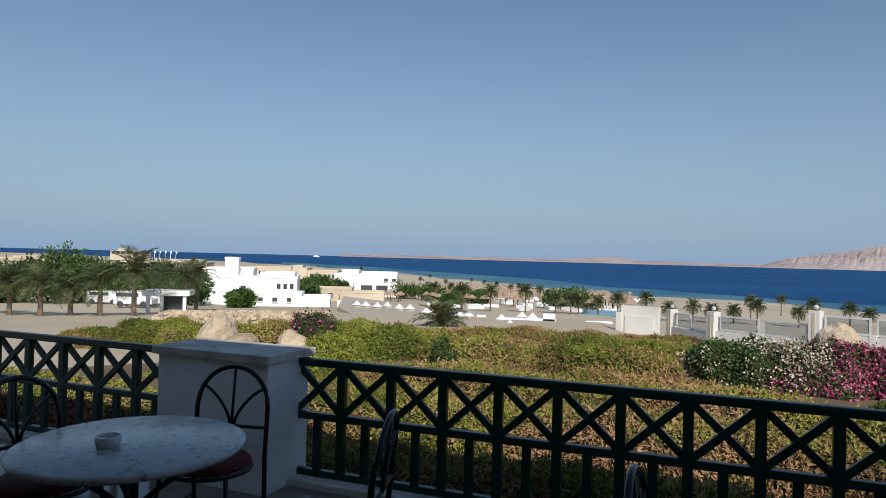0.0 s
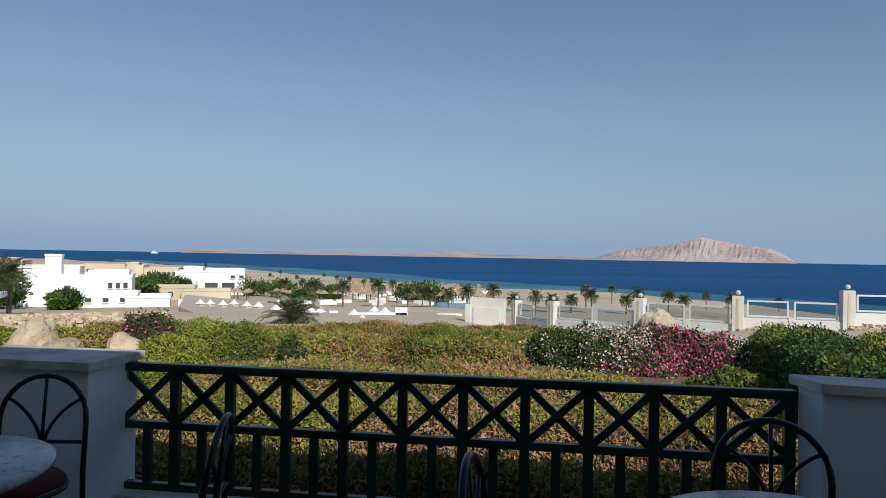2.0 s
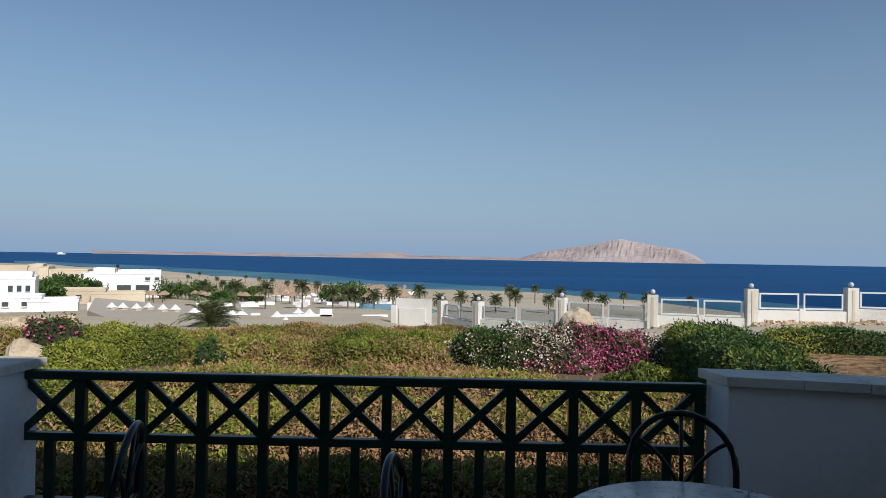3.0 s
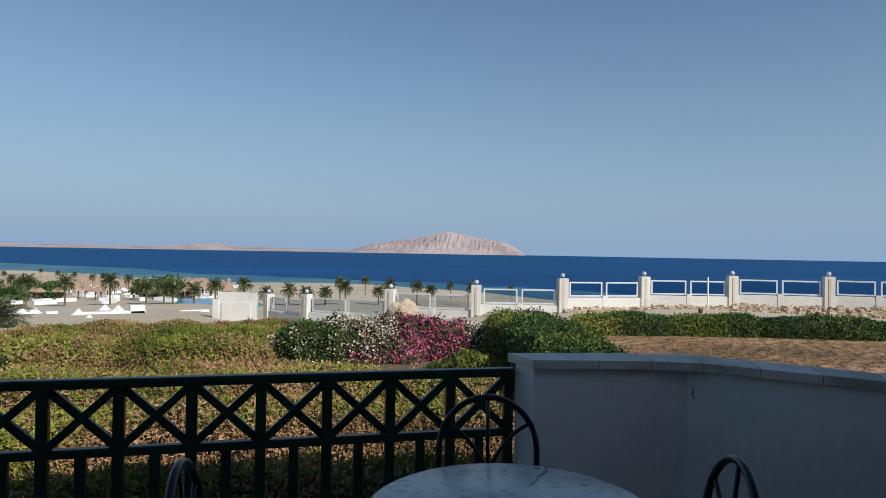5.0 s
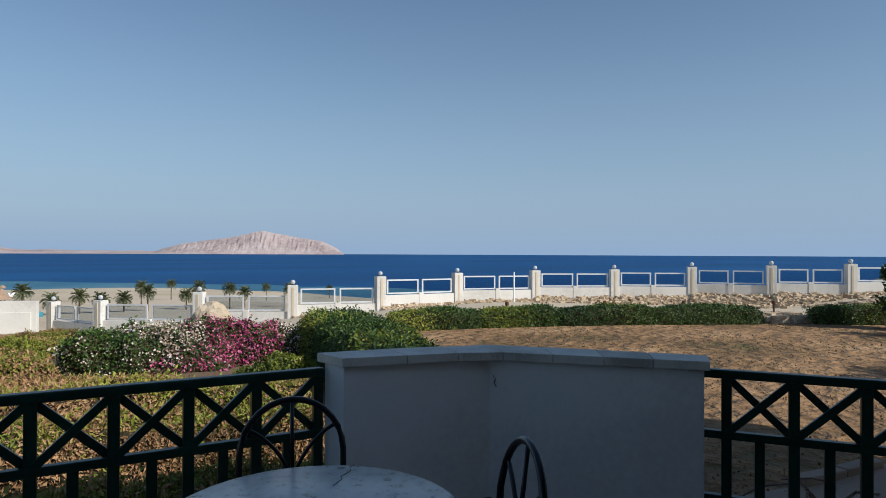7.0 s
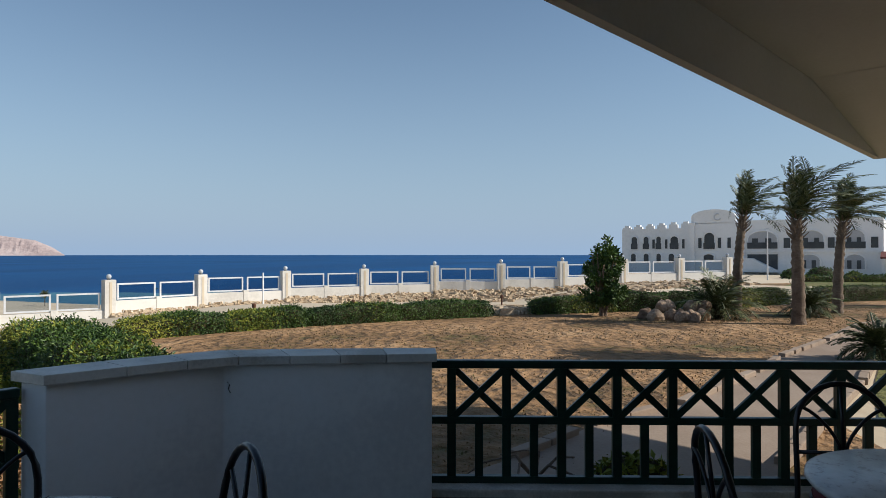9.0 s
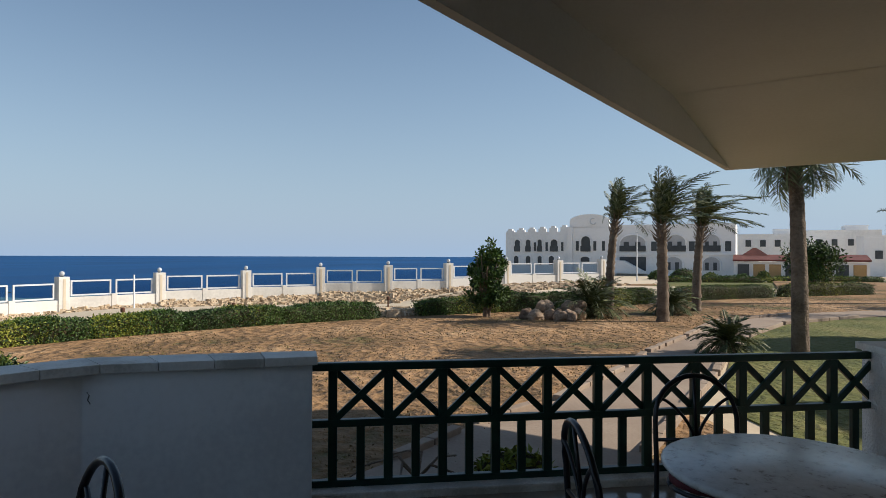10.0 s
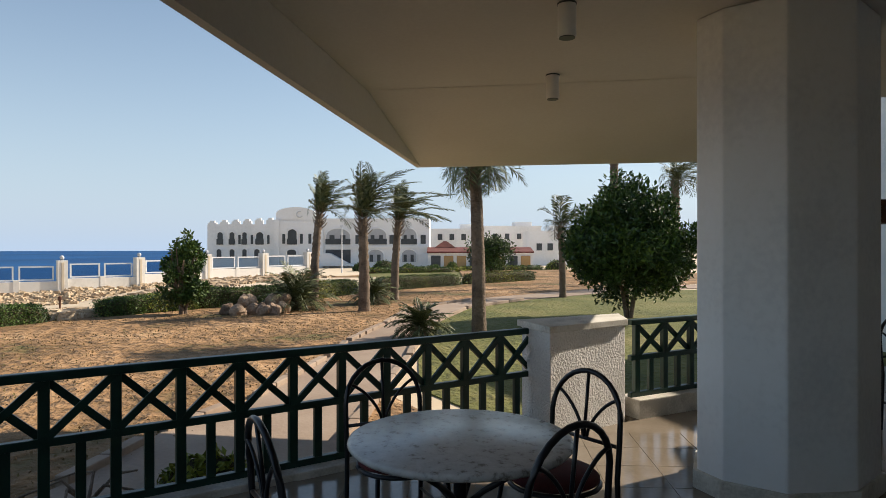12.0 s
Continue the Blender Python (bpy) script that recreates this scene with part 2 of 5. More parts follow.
def wobble(p, amount, scale, seed):
    return amount * noise.noise(Vector((p[0] * scale + seed, p[1] * scale - seed, p[2] * scale + seed * 0.5)))


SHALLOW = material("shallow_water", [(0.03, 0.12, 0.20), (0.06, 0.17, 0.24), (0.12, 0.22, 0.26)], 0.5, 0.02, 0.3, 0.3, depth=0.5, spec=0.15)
ROCK = material("weathered_brown_rock", [(0.16, 0.105, 0.07), (0.30, 0.21, 0.14), (0.42, 0.31, 0.22)], 0.95, 2.5, 16, 0.8, depth=0.04, piece=0.25)


# ---------------------------------------------------------------- ground and sea
def curve(x, xs, ys):
    return float(np.interp(x, xs, ys))


def shore(az):
    return curve(az, (-180, -100, -92, -86, -80, -60, -45, -30, -17, -10, 0, 10, 22, 36, 120, 180), (2500, 2500, 900, 220, 140, 130, 170, 200, 212, 263, 375, 600, 1000, 1700, 2500, 2500))


def ground_z(x, y):
    r, az = math.hypot(x, y), math.degrees(math.atan2(-x, y))
    left = curve(r, (0, 7, 14, 25, 33, 40, 80, 150, 250, 400, 2000), (-0.35, -0.35, -0.6, -1.35, -1.95, -2.4, -4.5, -7.0, -8.9, -9.5, -9.8))
    right = curve(r, (0, 24, 28, 33, 37, 60, 100, 130, 2000), (-0.32, -0.32, -0.6, -1.2, -1.3, -4, -8, -9.6, -9.8))
    south = curve(r, (0, 40, 100, 300, 2000), (-0.32, -0.32, -1.4, -3, -8))
    a = min(max((az + 55) / 27, 0), 1)
    c = min(max((-az - 76) / 10, 0), 1)
    z = left * a + right * (1 - a)
    z = z * (1 - c) + south * c
    z -= a * (1 - c) * 0.7 * min(max((-az - 14) / 6, 0), 1) * curve(r, (27, 32, 45, 80), (0, 1, 1, 0))
    past = r - shore(az)
    return z if past < -25 else z + (-12.5 - z) * min((past + 25) / 50, 1) if past < 25 else -12.5


bm = bmesh.new()
radii = [0, 6, 10, 14, 18, 22, 26, 30, 34, 38, 42, 48, 56, 66, 80, 95, 110, 125, 140, 160, 180, 200, 215, 230, 250, 280, 320, 370, 430, 520, 640, 800, 1000, 1300, 1700, 2200, 3000]
AZ = 180
rings = []
for r in radii:
    row = []
    for k in range(AZ):
        a = 2 * math.pi * k / AZ
        x, y = -math.sin(a) * r, math.cos(a) * r
        row.append(bm.verts.new((x, y, ground_z(x, y) + (wobble((x, y, 0), 0.25, 0.05, 3) if r > 45 else 0))))
    rings.append(row)
for a, c in zip(rings, rings[1:]):
    for k in range(AZ):
        bm.faces.new((a[k], a[(k + 1) % AZ], c[(k + 1) % AZ], c[k]))
bmesh.ops.remove_doubles(bm, verts=bm.verts, dist=0.001)
tagged(part("ground", bm, SAND, smooth=True), "pale desert sand falling away to the shore", "ground", kind="structure")

bm = bmesh.new()
prism(bm, [(4900 * math.cos(2 * math.pi * k / 96), 4900 * math.sin(2 * math.pi * k / 96)) for k in range(96)], -30, -10.0)
tagged(part("water", bm, SEA), "deep blue open sea with small waves", "sea", kind="structure")


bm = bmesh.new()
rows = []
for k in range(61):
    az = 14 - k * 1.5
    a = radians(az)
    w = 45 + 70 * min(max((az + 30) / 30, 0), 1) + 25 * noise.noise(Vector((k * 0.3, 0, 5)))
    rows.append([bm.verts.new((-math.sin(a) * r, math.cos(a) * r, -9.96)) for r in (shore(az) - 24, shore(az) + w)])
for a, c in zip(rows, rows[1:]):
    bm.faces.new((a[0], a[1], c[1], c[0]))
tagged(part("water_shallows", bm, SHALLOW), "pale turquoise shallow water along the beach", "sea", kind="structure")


def far_land(name, az0, az1, dist, height, label, seed, steps=90):
    """A low range of bare rock that stands on the sea, with its ridge given by height(u)."""
    bm = bmesh.new()
    rows = []
    for i in range(steps + 1):
        u = i / steps
        a = radians(az0 + (az1 - az0) * u)
        top = height(u)
        row = []
        for j, (back, share) in enumerate(((0, 0), (60, 0.18), (140, 0.42), (220, 0.72), (300, 1.0), (520, 0.5), (800, 0))):
            x, y = -math.sin(a) * (dist + back), math.cos(a) * (dist + back)
            gully = 1 + (0.13 * noise.noise(Vector((u * 22 + seed + j * 0.5, j * 1.1, seed))) + 0.12 * noise.noise(Vector((u * 70 + j * 1.3, j * 1.7, seed)))) * (0, 1, 1, 0.7, 0.16, 1, 0)[j]
            row.append(bm.verts.new((x, y, -10.5 + top * share * gully * 1.0)))
        rows.append(row)
    for a, c in zip(rows, rows[1:]):
        for j in range(6):
            bm.faces.new((a[j], a[j + 1], c[j + 1], c[j]))
    return tagged(part(name, bm, ISLE), label, "island", kind="structure")


def isle_top(u):
    return 152 * curve(u, (0, 0.05, 0.15, 0.28, 0.40, 0.50, 0.56, 0.64, 0.76, 0.88, 0.95, 1), (0.02, 0.20, 0.42, 0.58, 0.70, 0.90, 1.0, 0.86, 0.70, 0.56, 0.30, 0.02))


def strip_top(u):
    return 20 + 26 * math.exp(-((u - 0.60) / 0.05) ** 2) + 7 * noise.noise(Vector((u * 16, 0, 2)))


far_land("backdrop_island", -26.0, -41.6, 4000, isle_top, "bare pinkish desert island rising from the sea", 7.0)
far_land("backdrop_shore", 9.0, -30.0, 4060, strip_top, "long low sandy strip of land on the horizon", 3.0)

# lawns, beds and paths near the terrace, each a sheet just above the ground


def sheet(name, pts, z, mat, label, category):
    bm = bmesh.new()
    prism(bm, pts, z - 0.05, z)
    bmesh.ops.triangulate(bm, faces=[f for f in bm.faces if len(f.verts) > 4])
    return tagged(part(name, bm, mat), label, category, kind="structure")


sheet("dry_lawn", [(4.1, 4.5), (3.6, 1.6), (5.2, -2.4), (9.5, -1.6), (12.5, -2.8), (15, -4.2), (18.6, -5.6), (23, -9), (27, -6.2), (22.5, -1), (20.5, 3), (18.6, 5.0), (15.6, 8), (12.5, 10.2), (9.6, 11.5)], -0.305, DRY, "patchy dry brown lawn", "lawn")
sheet("soil_bed", [(-2.6, 5.6), (4.2, 2.6), (9.2, 11.3), (6.5, 13.5), (0, 13), (-6, 9.5)], -0.30, SOIL, "bare brown planting bed under hedges", "bed")
sheet("green_lawn", [(5.4, -2.9), (8.2, -2.3), (10.5, -2.9), (12.7, -3.6), (15.5, -4.85), (18.4, -6.6), (20.9, -9.7), (23.6, -15.2), (24, -26), (6, -24)], -0.30, LAWN, "watered green lawn in low sun", "lawn")
PATH_A = [(4.6, 1.75), (5.76, 1.11), (7.06, 0.55), (8.29, -0.32), (10.84, -1.48), (12.56, -2.1), (15.1, -3.33), (18.64, -4.85), (22.0, -8.5), (25.4, -14.8), (27, -22)]
PATH_B = [(5.2, -0.75), (6.26, -1.05), (8.4, -1.9), (10.5, -2.75), (12.7, -3.5), (15.5, -4.75), (18.4, -6.5), (20.9, -9.6), (23.6, -15.2), (25, -22)]
sheet("garden_path", PATH_A + PATH_B[::-1], -0.285, PATH_M, "pale pinkish paved garden path", "path")
sheet("dry_lawn_beyond", [(20.6, -7.4), (23, -4), (27, -6), (31, -11), (50, -17), (50, -34), (30, -30), (25.6, -15)], -0.302, DRY, "patchy dry lawn towards the hotel", "lawn")

# ---------------------------------------------------------------- terrace
floor_pts = [(-9, 7.6), (-2.0, 4.75), (2.85, 3.1), (3.6, 2.5), (4.2, 1.3), (5.35, -2.6), (5.75, -4.0), (6.6, -9.0), (-9, -9)]
bm = bmesh.new()
prism(bm, floor_pts, -0.5, -0.004)
tagged(part("floor", bm, FLOOR), "polished beige terrace floor tiles in shade", "floor", kind="structure")

E1, E2 = Vector((0.8990, -0.4378)), Vector((-0.4378, -0.8990))   # along the eaves, and back from them
CORNER = Vector((8.37, -2.31))


def roof_at(a, c):
    p = CORNER - E1 * a + E2 * c
    return (p.x, p.y)


# out of view the roof outline is cut so sun reaches pier and hedges
bm = bmesh.new()
prism(bm, [roof_at(0, 0), roof_at(7.4, 0), roof_at(7.4, 0.3), roof_at(20, 1.7), roof_at(20, 12), roof_at(0.6, 12), roof_at(0.6, 6.0), roof_at(1.6, 6.0), roof_at(1.6, 4.1), roof_at(0, 4.1)], 2.86, 2.95)
tagged(part("ceiling", bm, CEIL), "plain cream painted terrace ceiling", "ceiling", kind="structure")
bm = bmesh.new()
prism(bm, [roof_at(0, 0), roof_at(7.4, 0), roof_at(7.4, 0.06), roof_at(0, 0.06)], 2.50, 2.857)
# unseen run of beam, set back along the cut roof edge
prism(bm, [roof_at(7.4, 0.3), roof_at(20, 1.7), roof_at(20, 1.76), roof_at(7.4, 0.36)], 2.50, 2.857)
ends = [[bm.verts.new((*roof_at(a, c), z)) for a, z in ((0, 2.50), (0.06, 2.50), (2.6, 2.857), (0, 2.857))] for c in (0.062, 4.1)]
for k in range(4):
    bm.faces.new((ends[0][k], ends[0][(k + 1) % 4], ends[1][(k + 1) % 4], ends[1][k]))
bm.faces.new(ends[0])
bm.faces.new(ends[1])
tagged(part("trim_eaves_beam", bm, CEIL), "cream painted eaves beam round the terrace roof", "beam", kind="structure")
# unseen walls added behind and beside to block sun and sky from the terrace
bm = bmesh.new()
prism(bm, [roof_at(1.6, 8.5), roof_at(20, 8.5), roof_at(20, 8.8), roof_at(1.6, 8.8)], -0.5, 2.855)
tagged(part("wall_back", bm, PAINT_WALL), "unseen white painted wall added behind the terrace to block light", "wall", kind="structure")
bm = bmesh.new()
prism(bm, [roof_at(14.6, 2.1), roof_at(14.9, 2.1), roof_at(14.9, 8.45), roof_at(14.6, 8.45)], -0.5, 2.855)
tagged(part("wall_side", bm, PAINT_WALL), "unseen white painted wall added at the terrace end to block light", "wall", kind="structure")

# unseen block added to keep sun off the near lawn and terrace floor
bm = bmesh.new()
prism(bm, [(4.2, -10.6), (10.2, -10.6), (10.2, -17), (4.2, -17)], -0.5, 4.8)
tagged(part("wall_shade_block", bm, PAINT_WALL), "unseen white block added to shade the near lawn and floor", "wall", kind="structure")

col = [(3.69, -2.77), (3.48, -2.78), (3.20, -2.97), (3.12, -3.38), (3.30, -3.78), (3.68, -3.86), (3.96, -3.52), (3.98, -3.02)]
col = [(x - 0.018, y - 0.057) for x, y in col]
column = thing("column", Matrix(), "broad white many-sided terrace column", "column", kind="structure")
part("shaft", prism(bmesh.new(), col, 0.10, 2.858, 0.012), PAINT_WALL, column)
cx, cy = 3.53, -3.37
part("skirting", prism(bmesh.new(), [(cx + (x - cx) * 1.05, cy + (y - cy) * 1.05) for x, y in col], -0.002, 0.11, 0.006), COPING, column, "beige stone skirting")


def coped_wall(name, inner, outer, top, label, mat, joints):
    """A parapet between two lines of plan points, with stone slabs on top."""
    w = thing(name, Matrix(), label, "parapet", kind="structure")
    part("masonry", prism(bmesh.new(), inner + outer[::-1], -0.5, top - 0.052, 0.008), mat, w)
    ins, outs = [Vector(p) for p in inner], [Vector(p) for p in outer]

    def along(line, u):
        d = [(b - a).length for a, b in zip(line, line[1:])]
        s = u * sum(d)
        for a, b, k in zip(line, line[1:], d):
            if s <= k + 1e-6:
                return a + (b - a) * (s / k)
            s -= k
        return line[-1]

    cuts = [0] + joints + [1]
    for k, (u0, u1) in enumerate(zip(cuts, cuts[1:])):
        g = 0.0012
        quad = []
        for line, other, u in ((ins, outs, u0 + g), (ins, outs, u1 - g), (outs, ins, u1 - g), (outs, ins, u0 + g)):
            p, q = along(line, u), along(other, u)
            p = p + (p - q).normalized() * 0.035
            if u < 0.01 or u > 0.99:
                t = along(line, min(max(u, 0.02), 0.98)) - along(line, 0.5)
                p = p + t.normalized() * 0.03
            quad.append((p.x, p.y))
        lift = random.uniform(-0.0015, 0.0015)
        part("coping_slab", prism(bmesh.new(), quad, top - 0.051 + lift, top + lift, 0.004), COPING, w)
    return w


parapet = coped_wall("wall_parapet", [(2.67, 2.785), (3.03, 2.58), (3.43, 2.325), (3.66, 1.80), (3.915, 1.215)], [(2.70, 2.985), (3.16, 2.76), (3.62, 2.44), (3.84, 1.92), (4.07, 1.275)], 0.885, "low white rendered parapet with limestone coping", PAINT_WALL, [0.17, 0.32, 0.46, 0.60, 0.74, 0.87])
part("crack", tube(bmesh.new(), [(3.436, 2.302, 0.735), (3.442, 2.292, 0.716), (3.438, 2.299, 0.694), (3.445, 2.288, 0.670)], 0.003, 5), CRACK, parapet, "short dark crack in the render")
coped_wall("wall_pier", [(-1.88, 4.33), (-1.06, 4.00)], [(-1.74, 4.72), (-0.89, 4.40)], 0.865, "white rendered pier with stone slab top", PAINT_WALL, [0.55])
coped_wall("wall_pier_sunlit", [(4.84, -2.42), (5.12, -3.26)], [(5.32, -2.40), (5.50, -3.42)], 0.865, "rough white stucco pier partly in sun", STUCCO, [0.5])


# ---------------------------------------------------------------- railings
def railing(p, q, bays, label, top=0.81, foot=0.045, lead=0.08, start=0.08):
    """A timber-look balustrade from p to q: crossed bays above a middle rail, pickets below."""
    p, q = Vector((*p, 0)), Vector((*q, 0))
    d = q - p
    length = d.length
    r = thing("railing", Matrix.Translation(p) @ Matrix.Rotation(math.atan2(d.y, d.x), 4, "Z"), label, "railing", "terrace railings")
    mid = 0.435 + (foot - 0.045) * 0.6
    part("top_rail", box(bmesh.new(), (length, 0.065, 0.05), pose(length / 2, 0, top - 0.025), 0.01), GREEN, r)
    part("middle_rail", box(bmesh.new(), (length, 0.05, 0.046), pose(length / 2, 0, mid), 0.006), GREEN, r)
    part("bottom_rail", box(bmesh.new(), (length, 0.05, 0.045), pose(length / 2, 0, foot + 0.02), 0.006), GREEN, r)
    step = (length - lead - start) / bays
    post = mesh_of("post", box(bmesh.new(), (0.056, 0.045, top - foot - 0.05), None, 0.005), GREEN)
    half = mesh_of("picket", box(bmesh.new(), (0.052, 0.035, mid - foot), None, 0.004), GREEN)
    hh = top - 0.05 - mid
    bar_len = math.hypot(step, hh)
    bar = mesh_of("cross_bar", box(bmesh.new(), (bar_len - 0.03, 0.026, 0.042), None, 0.003), GREEN)
    tilt = math.degrees(math.atan2(hh, step))
    for i in range(bays + 1):
        x = start + i * step
        part("post", post, GREEN, r).matrix_local = pose(x, 0, (top - 0.05 + foot) / 2 + 0.02)
        if i < bays:
            part("picket", half, GREEN, r).matrix_local = pose(x + step / 2, 0, (mid + foot) / 2 + 0.01)
            for s in (-1, 1):
                part("cross_bar", bar, GREEN, r).matrix_local = pose(x + step / 2, 0.011 * s, (top - 0.05 + mid) / 2 + 0.01, 0, tilt * s, 0)
    bm = box(bmesh.new(), (length + 0.02, 0.26, foot + 0.055), pose(length / 2, 0, (foot - 0.055) / 2), 0.012)
    part("kerb", bm, COPING, r, "pale stone kerb under the rail")
    return r


railing((-1.02, 4.36), (2.675, 2.974), 11, "dark green painted railing with crossed bays before the hedges", start=0.065, lead=0.031)
railing((-5.8, 6.15), (-1.80, 4.60), 11, "dark green painted railing with crossed bays beside the sand yard")
railing((4.105, 1.315), (5.262, -2.524), 11, "dark green painted railing with crossed bays before the lawn", start=0.1555, lead=0.07)
railing((5.27, -3.40), (5.92, -6.6), 9, "dark green painted railing with crossed bays in low sun", top=0.84, foot=0.16)


# ---------------------------------------------------------------- tables and chairs
def make_table():
    t = thing("round_table", Matrix(), "round speckled marble table on a black iron base", "table", "terrace tables")
    part("tabletop", lathe(bmesh.new(), [(0.01, 0.690), (0.405, 0.688), (0.432, 0.690), (0.442, 0.703), (0.440, 0.715), (0.428, 0.720), (0.01, 0.720)], 64), MARBLE, t, "worn pale marble top with dark flecks", True)
    part("pedestal", lathe(bmesh.new(), [(0.035, 0.10), (0.03, 0.3), (0.026, 0.62), (0.12, 0.688)], 16), IRON, t, smooth=True)
    leg = mesh_of("leg", tube(bmesh.new(), [(0.02, 0, 0.30), (0.12, 0, 0.24), (0.22, 0, 0.10), (0.30, 0, 0.015)], 0.016, 8), IRON, True)
    arm = mesh_of("arm", tube(bmesh.new(), [(0.02, 0, 0.45), (0.10, 0, 0.52), (0.22, 0, 0.60), (0.36, 0, 0.683)], 0.013, 8), IRON, True)
    for k in range(4):
        part("leg", leg, IRON, t).matrix_local = pose(0, 0, 0, 0, 0, 45 + 90 * k)
        part("arm", arm, IRON, t).matrix_local = pose(0, 0, 0, 0, 0, 90 * k)
    return t


TABLES = [(-1.24, 2.64), (1.43, 1.52), (2.766, -0.987)]
table = make_table()
table.matrix_basis = pose(*TABLES[0], 0, 0, 0, 20)
second = copy_thing(table, pose(*TABLES[1], 0, 0, 0, 75))
tagged(second, "round pale marble table with a cracked top")
third = copy_thing(table, pose(*TABLES[2], 0, 0, 0, -40))
copy_thing(table, pose(3.35, -5.35, 0, 0, 0, 10))
bm = bmesh.new()
tube(bm, [(0.10, 0.425, 0.7205), (0.085, 0.40, 0.7205), (0.09, 0.36, 0.7205), (0.06, 0.31, 0.7205), (0.065, 0.28, 0.7205), (0.04, 0.22, 0.7205)], 0.0013, 4)
part("crack", bm, CRACK, second, "thin dark crack").matrix_local = pose(0, 0, 0, 0, 0, -120)


def make_chair():
    """Faces +y; its back arch stands at y = -0.2."""
    c = thing("iron_chair", Matrix(), "black iron chair with arched fan back and dark red seat", "chair", "terrace chairs")
    arch = [(-0.20, -0.20, 0.0), (-0.20, -0.19, 0.3), (-0.20, -0.185, 0.45), (-0.20, -0.20, 0.60)]
    arch += [(-0.20 * math.cos(math.pi * k / 14), -0.205 - 0.03 * math.sin(math.pi * k / 14), 0.685 + 0.205 * math.sin(math.pi * k / 14)) for k in range(15)]
    arch += [(0.20, -0.20, 0.60), (0.20, -0.185, 0.45), (0.20, -0.19, 0.3), (0.20, -0.20, 0.0)]
    part("back_arch", tube(bmesh.new(), arch, 0.0125, 10), IRON, c, smooth=True)
    part("crossbar", tube(bmesh.new(), [(-0.2, -0.2, 0.585), (0.2, -0.2, 0.585)], 0.009, 8), IRON, c, smooth=True)
    part("spoke", tube(bmesh.new(), [(0, -0.2, 0.585), (0, -0.235, 0.885)], 0.008, 8), IRON, c, smooth=True)
    for s in (-1, 1):
        pts = [(s * (0.01 + 0.165 * math.sin(math.pi / 2 * k / 8) ** 1.0 * (k / 8) ** 0.6), -0.205 - 0.02 * k / 8, 0.587 + 0.195 * math.sin(math.pi / 2 * k / 8)) for k in range(9)]
        part("fan_bar", tube(bmesh.new(), pts, 0.008, 8), IRON, c, smooth=True)
        part("leg", tube(bmesh.new(), [(s * 0.17, 0.15, 0.43), (s * 0.19, 0.19, 0.2), (s * 0.20, 0.21, 0.0)], 0.0115, 8), IRON, c, smooth=True)
        part("side_bar", tube(bmesh.new(), [(s * 0.198, -0.19, 0.22), (s * 0.19, 0.19, 0.22)], 0.008, 8), IRON, c, smooth=True)
    part("seat_ring", tube(bmesh.new(), [(0.2 * math.cos(2 * math.pi * k / 24), 0.2 * math.sin(2 * math.pi * k / 24), 0.43) for k in range(25)], 0.011, 8), IRON, c, smooth=True)
    part("seat", lathe(bmesh.new(), [(0.02, 0.432), (0.17, 0.432), (0.198, 0.445), (0.20, 0.46), (0.18, 0.48), (0.10, 0.490), (0.01, 0.492)], 32), RED, c, "dark red padded seat", True)
    return c


CHAIRS = [(-1.09, 3.44, 0), (-0.20, 2.52, 0), (-1.95, 3.00, 0), (-1.35, 1.75, 0), (0.59, 1.90, 1), (1.82, 2.13, 1), (1.93, 1.13, 1), (2.59, -0.23, 2), (3.58, -0.85, 2), (3.02, -1.69, 2), (2.23, -1.19, 2)]
chair = None
for x, y, k in CHAIRS:
    tx, ty = TABLES[k]
    yaw = math.degrees(math.atan2(-(tx - x), ty - y))
    back = Matrix.Rotation(radians(yaw), 4, "Z") @ Vector((0, 0.215, 0))
    m = pose(x + back.x, y + back.y, 0, 0, 0, yaw + (-1 if (x, k) == (1.93, 1) else 0))
    if chair is None:
        chair = make_chair()
        chair.matrix_basis = m
    else:
        copy_thing(chair, m)
copy_thing(chair, pose(3.3, -4.6, 0, 0, 0, 185))
copy_thing(chair, pose(4.1, -5.3, 0, 0, 0, 95))

bowl = tagged(part("ashtray", lathe(bmesh.new(), [(0.03, 0.0), (0.05, 0.004), (0.056, 0.03), (0.058, 0.055), (0.050, 0.056), (0.046, 0.03), (0.02, 0.018)], 32), CERAMIC, smooth=True), "small round white ceramic ashtray on a marble table", "ashtray")
bowl.location, bowl.scale = (-1.30, 2.56, 0.72), (0.85, 0.85, 0.8)

for x, y in ((3.67, -1.94), (5.07, -2.56)):
    lamp = thing("ceiling_lamp", pose(x, y, 2.86), "grey cylindrical downlight under the ceiling, switched off", "ceiling lamp", "ceiling lamps")
    part("body", lathe(bmesh.new(), [(0.049, -0.195), (0.053, -0.19), (0.053, -0.012), (0.053, 0)], 28), LAMP_M, lamp, smooth=True)
    part("rose", lathe(bmesh.new(), [(0.056, -0.010), (0.056, 0.001)], 28), SHADE, lamp, "dark mounting ring")
    part("lens", lathe(bmesh.new(), [(0.046, -0.200), (0.046, -0.194)], 24), SHADE, lamp, "dark unlit lens")


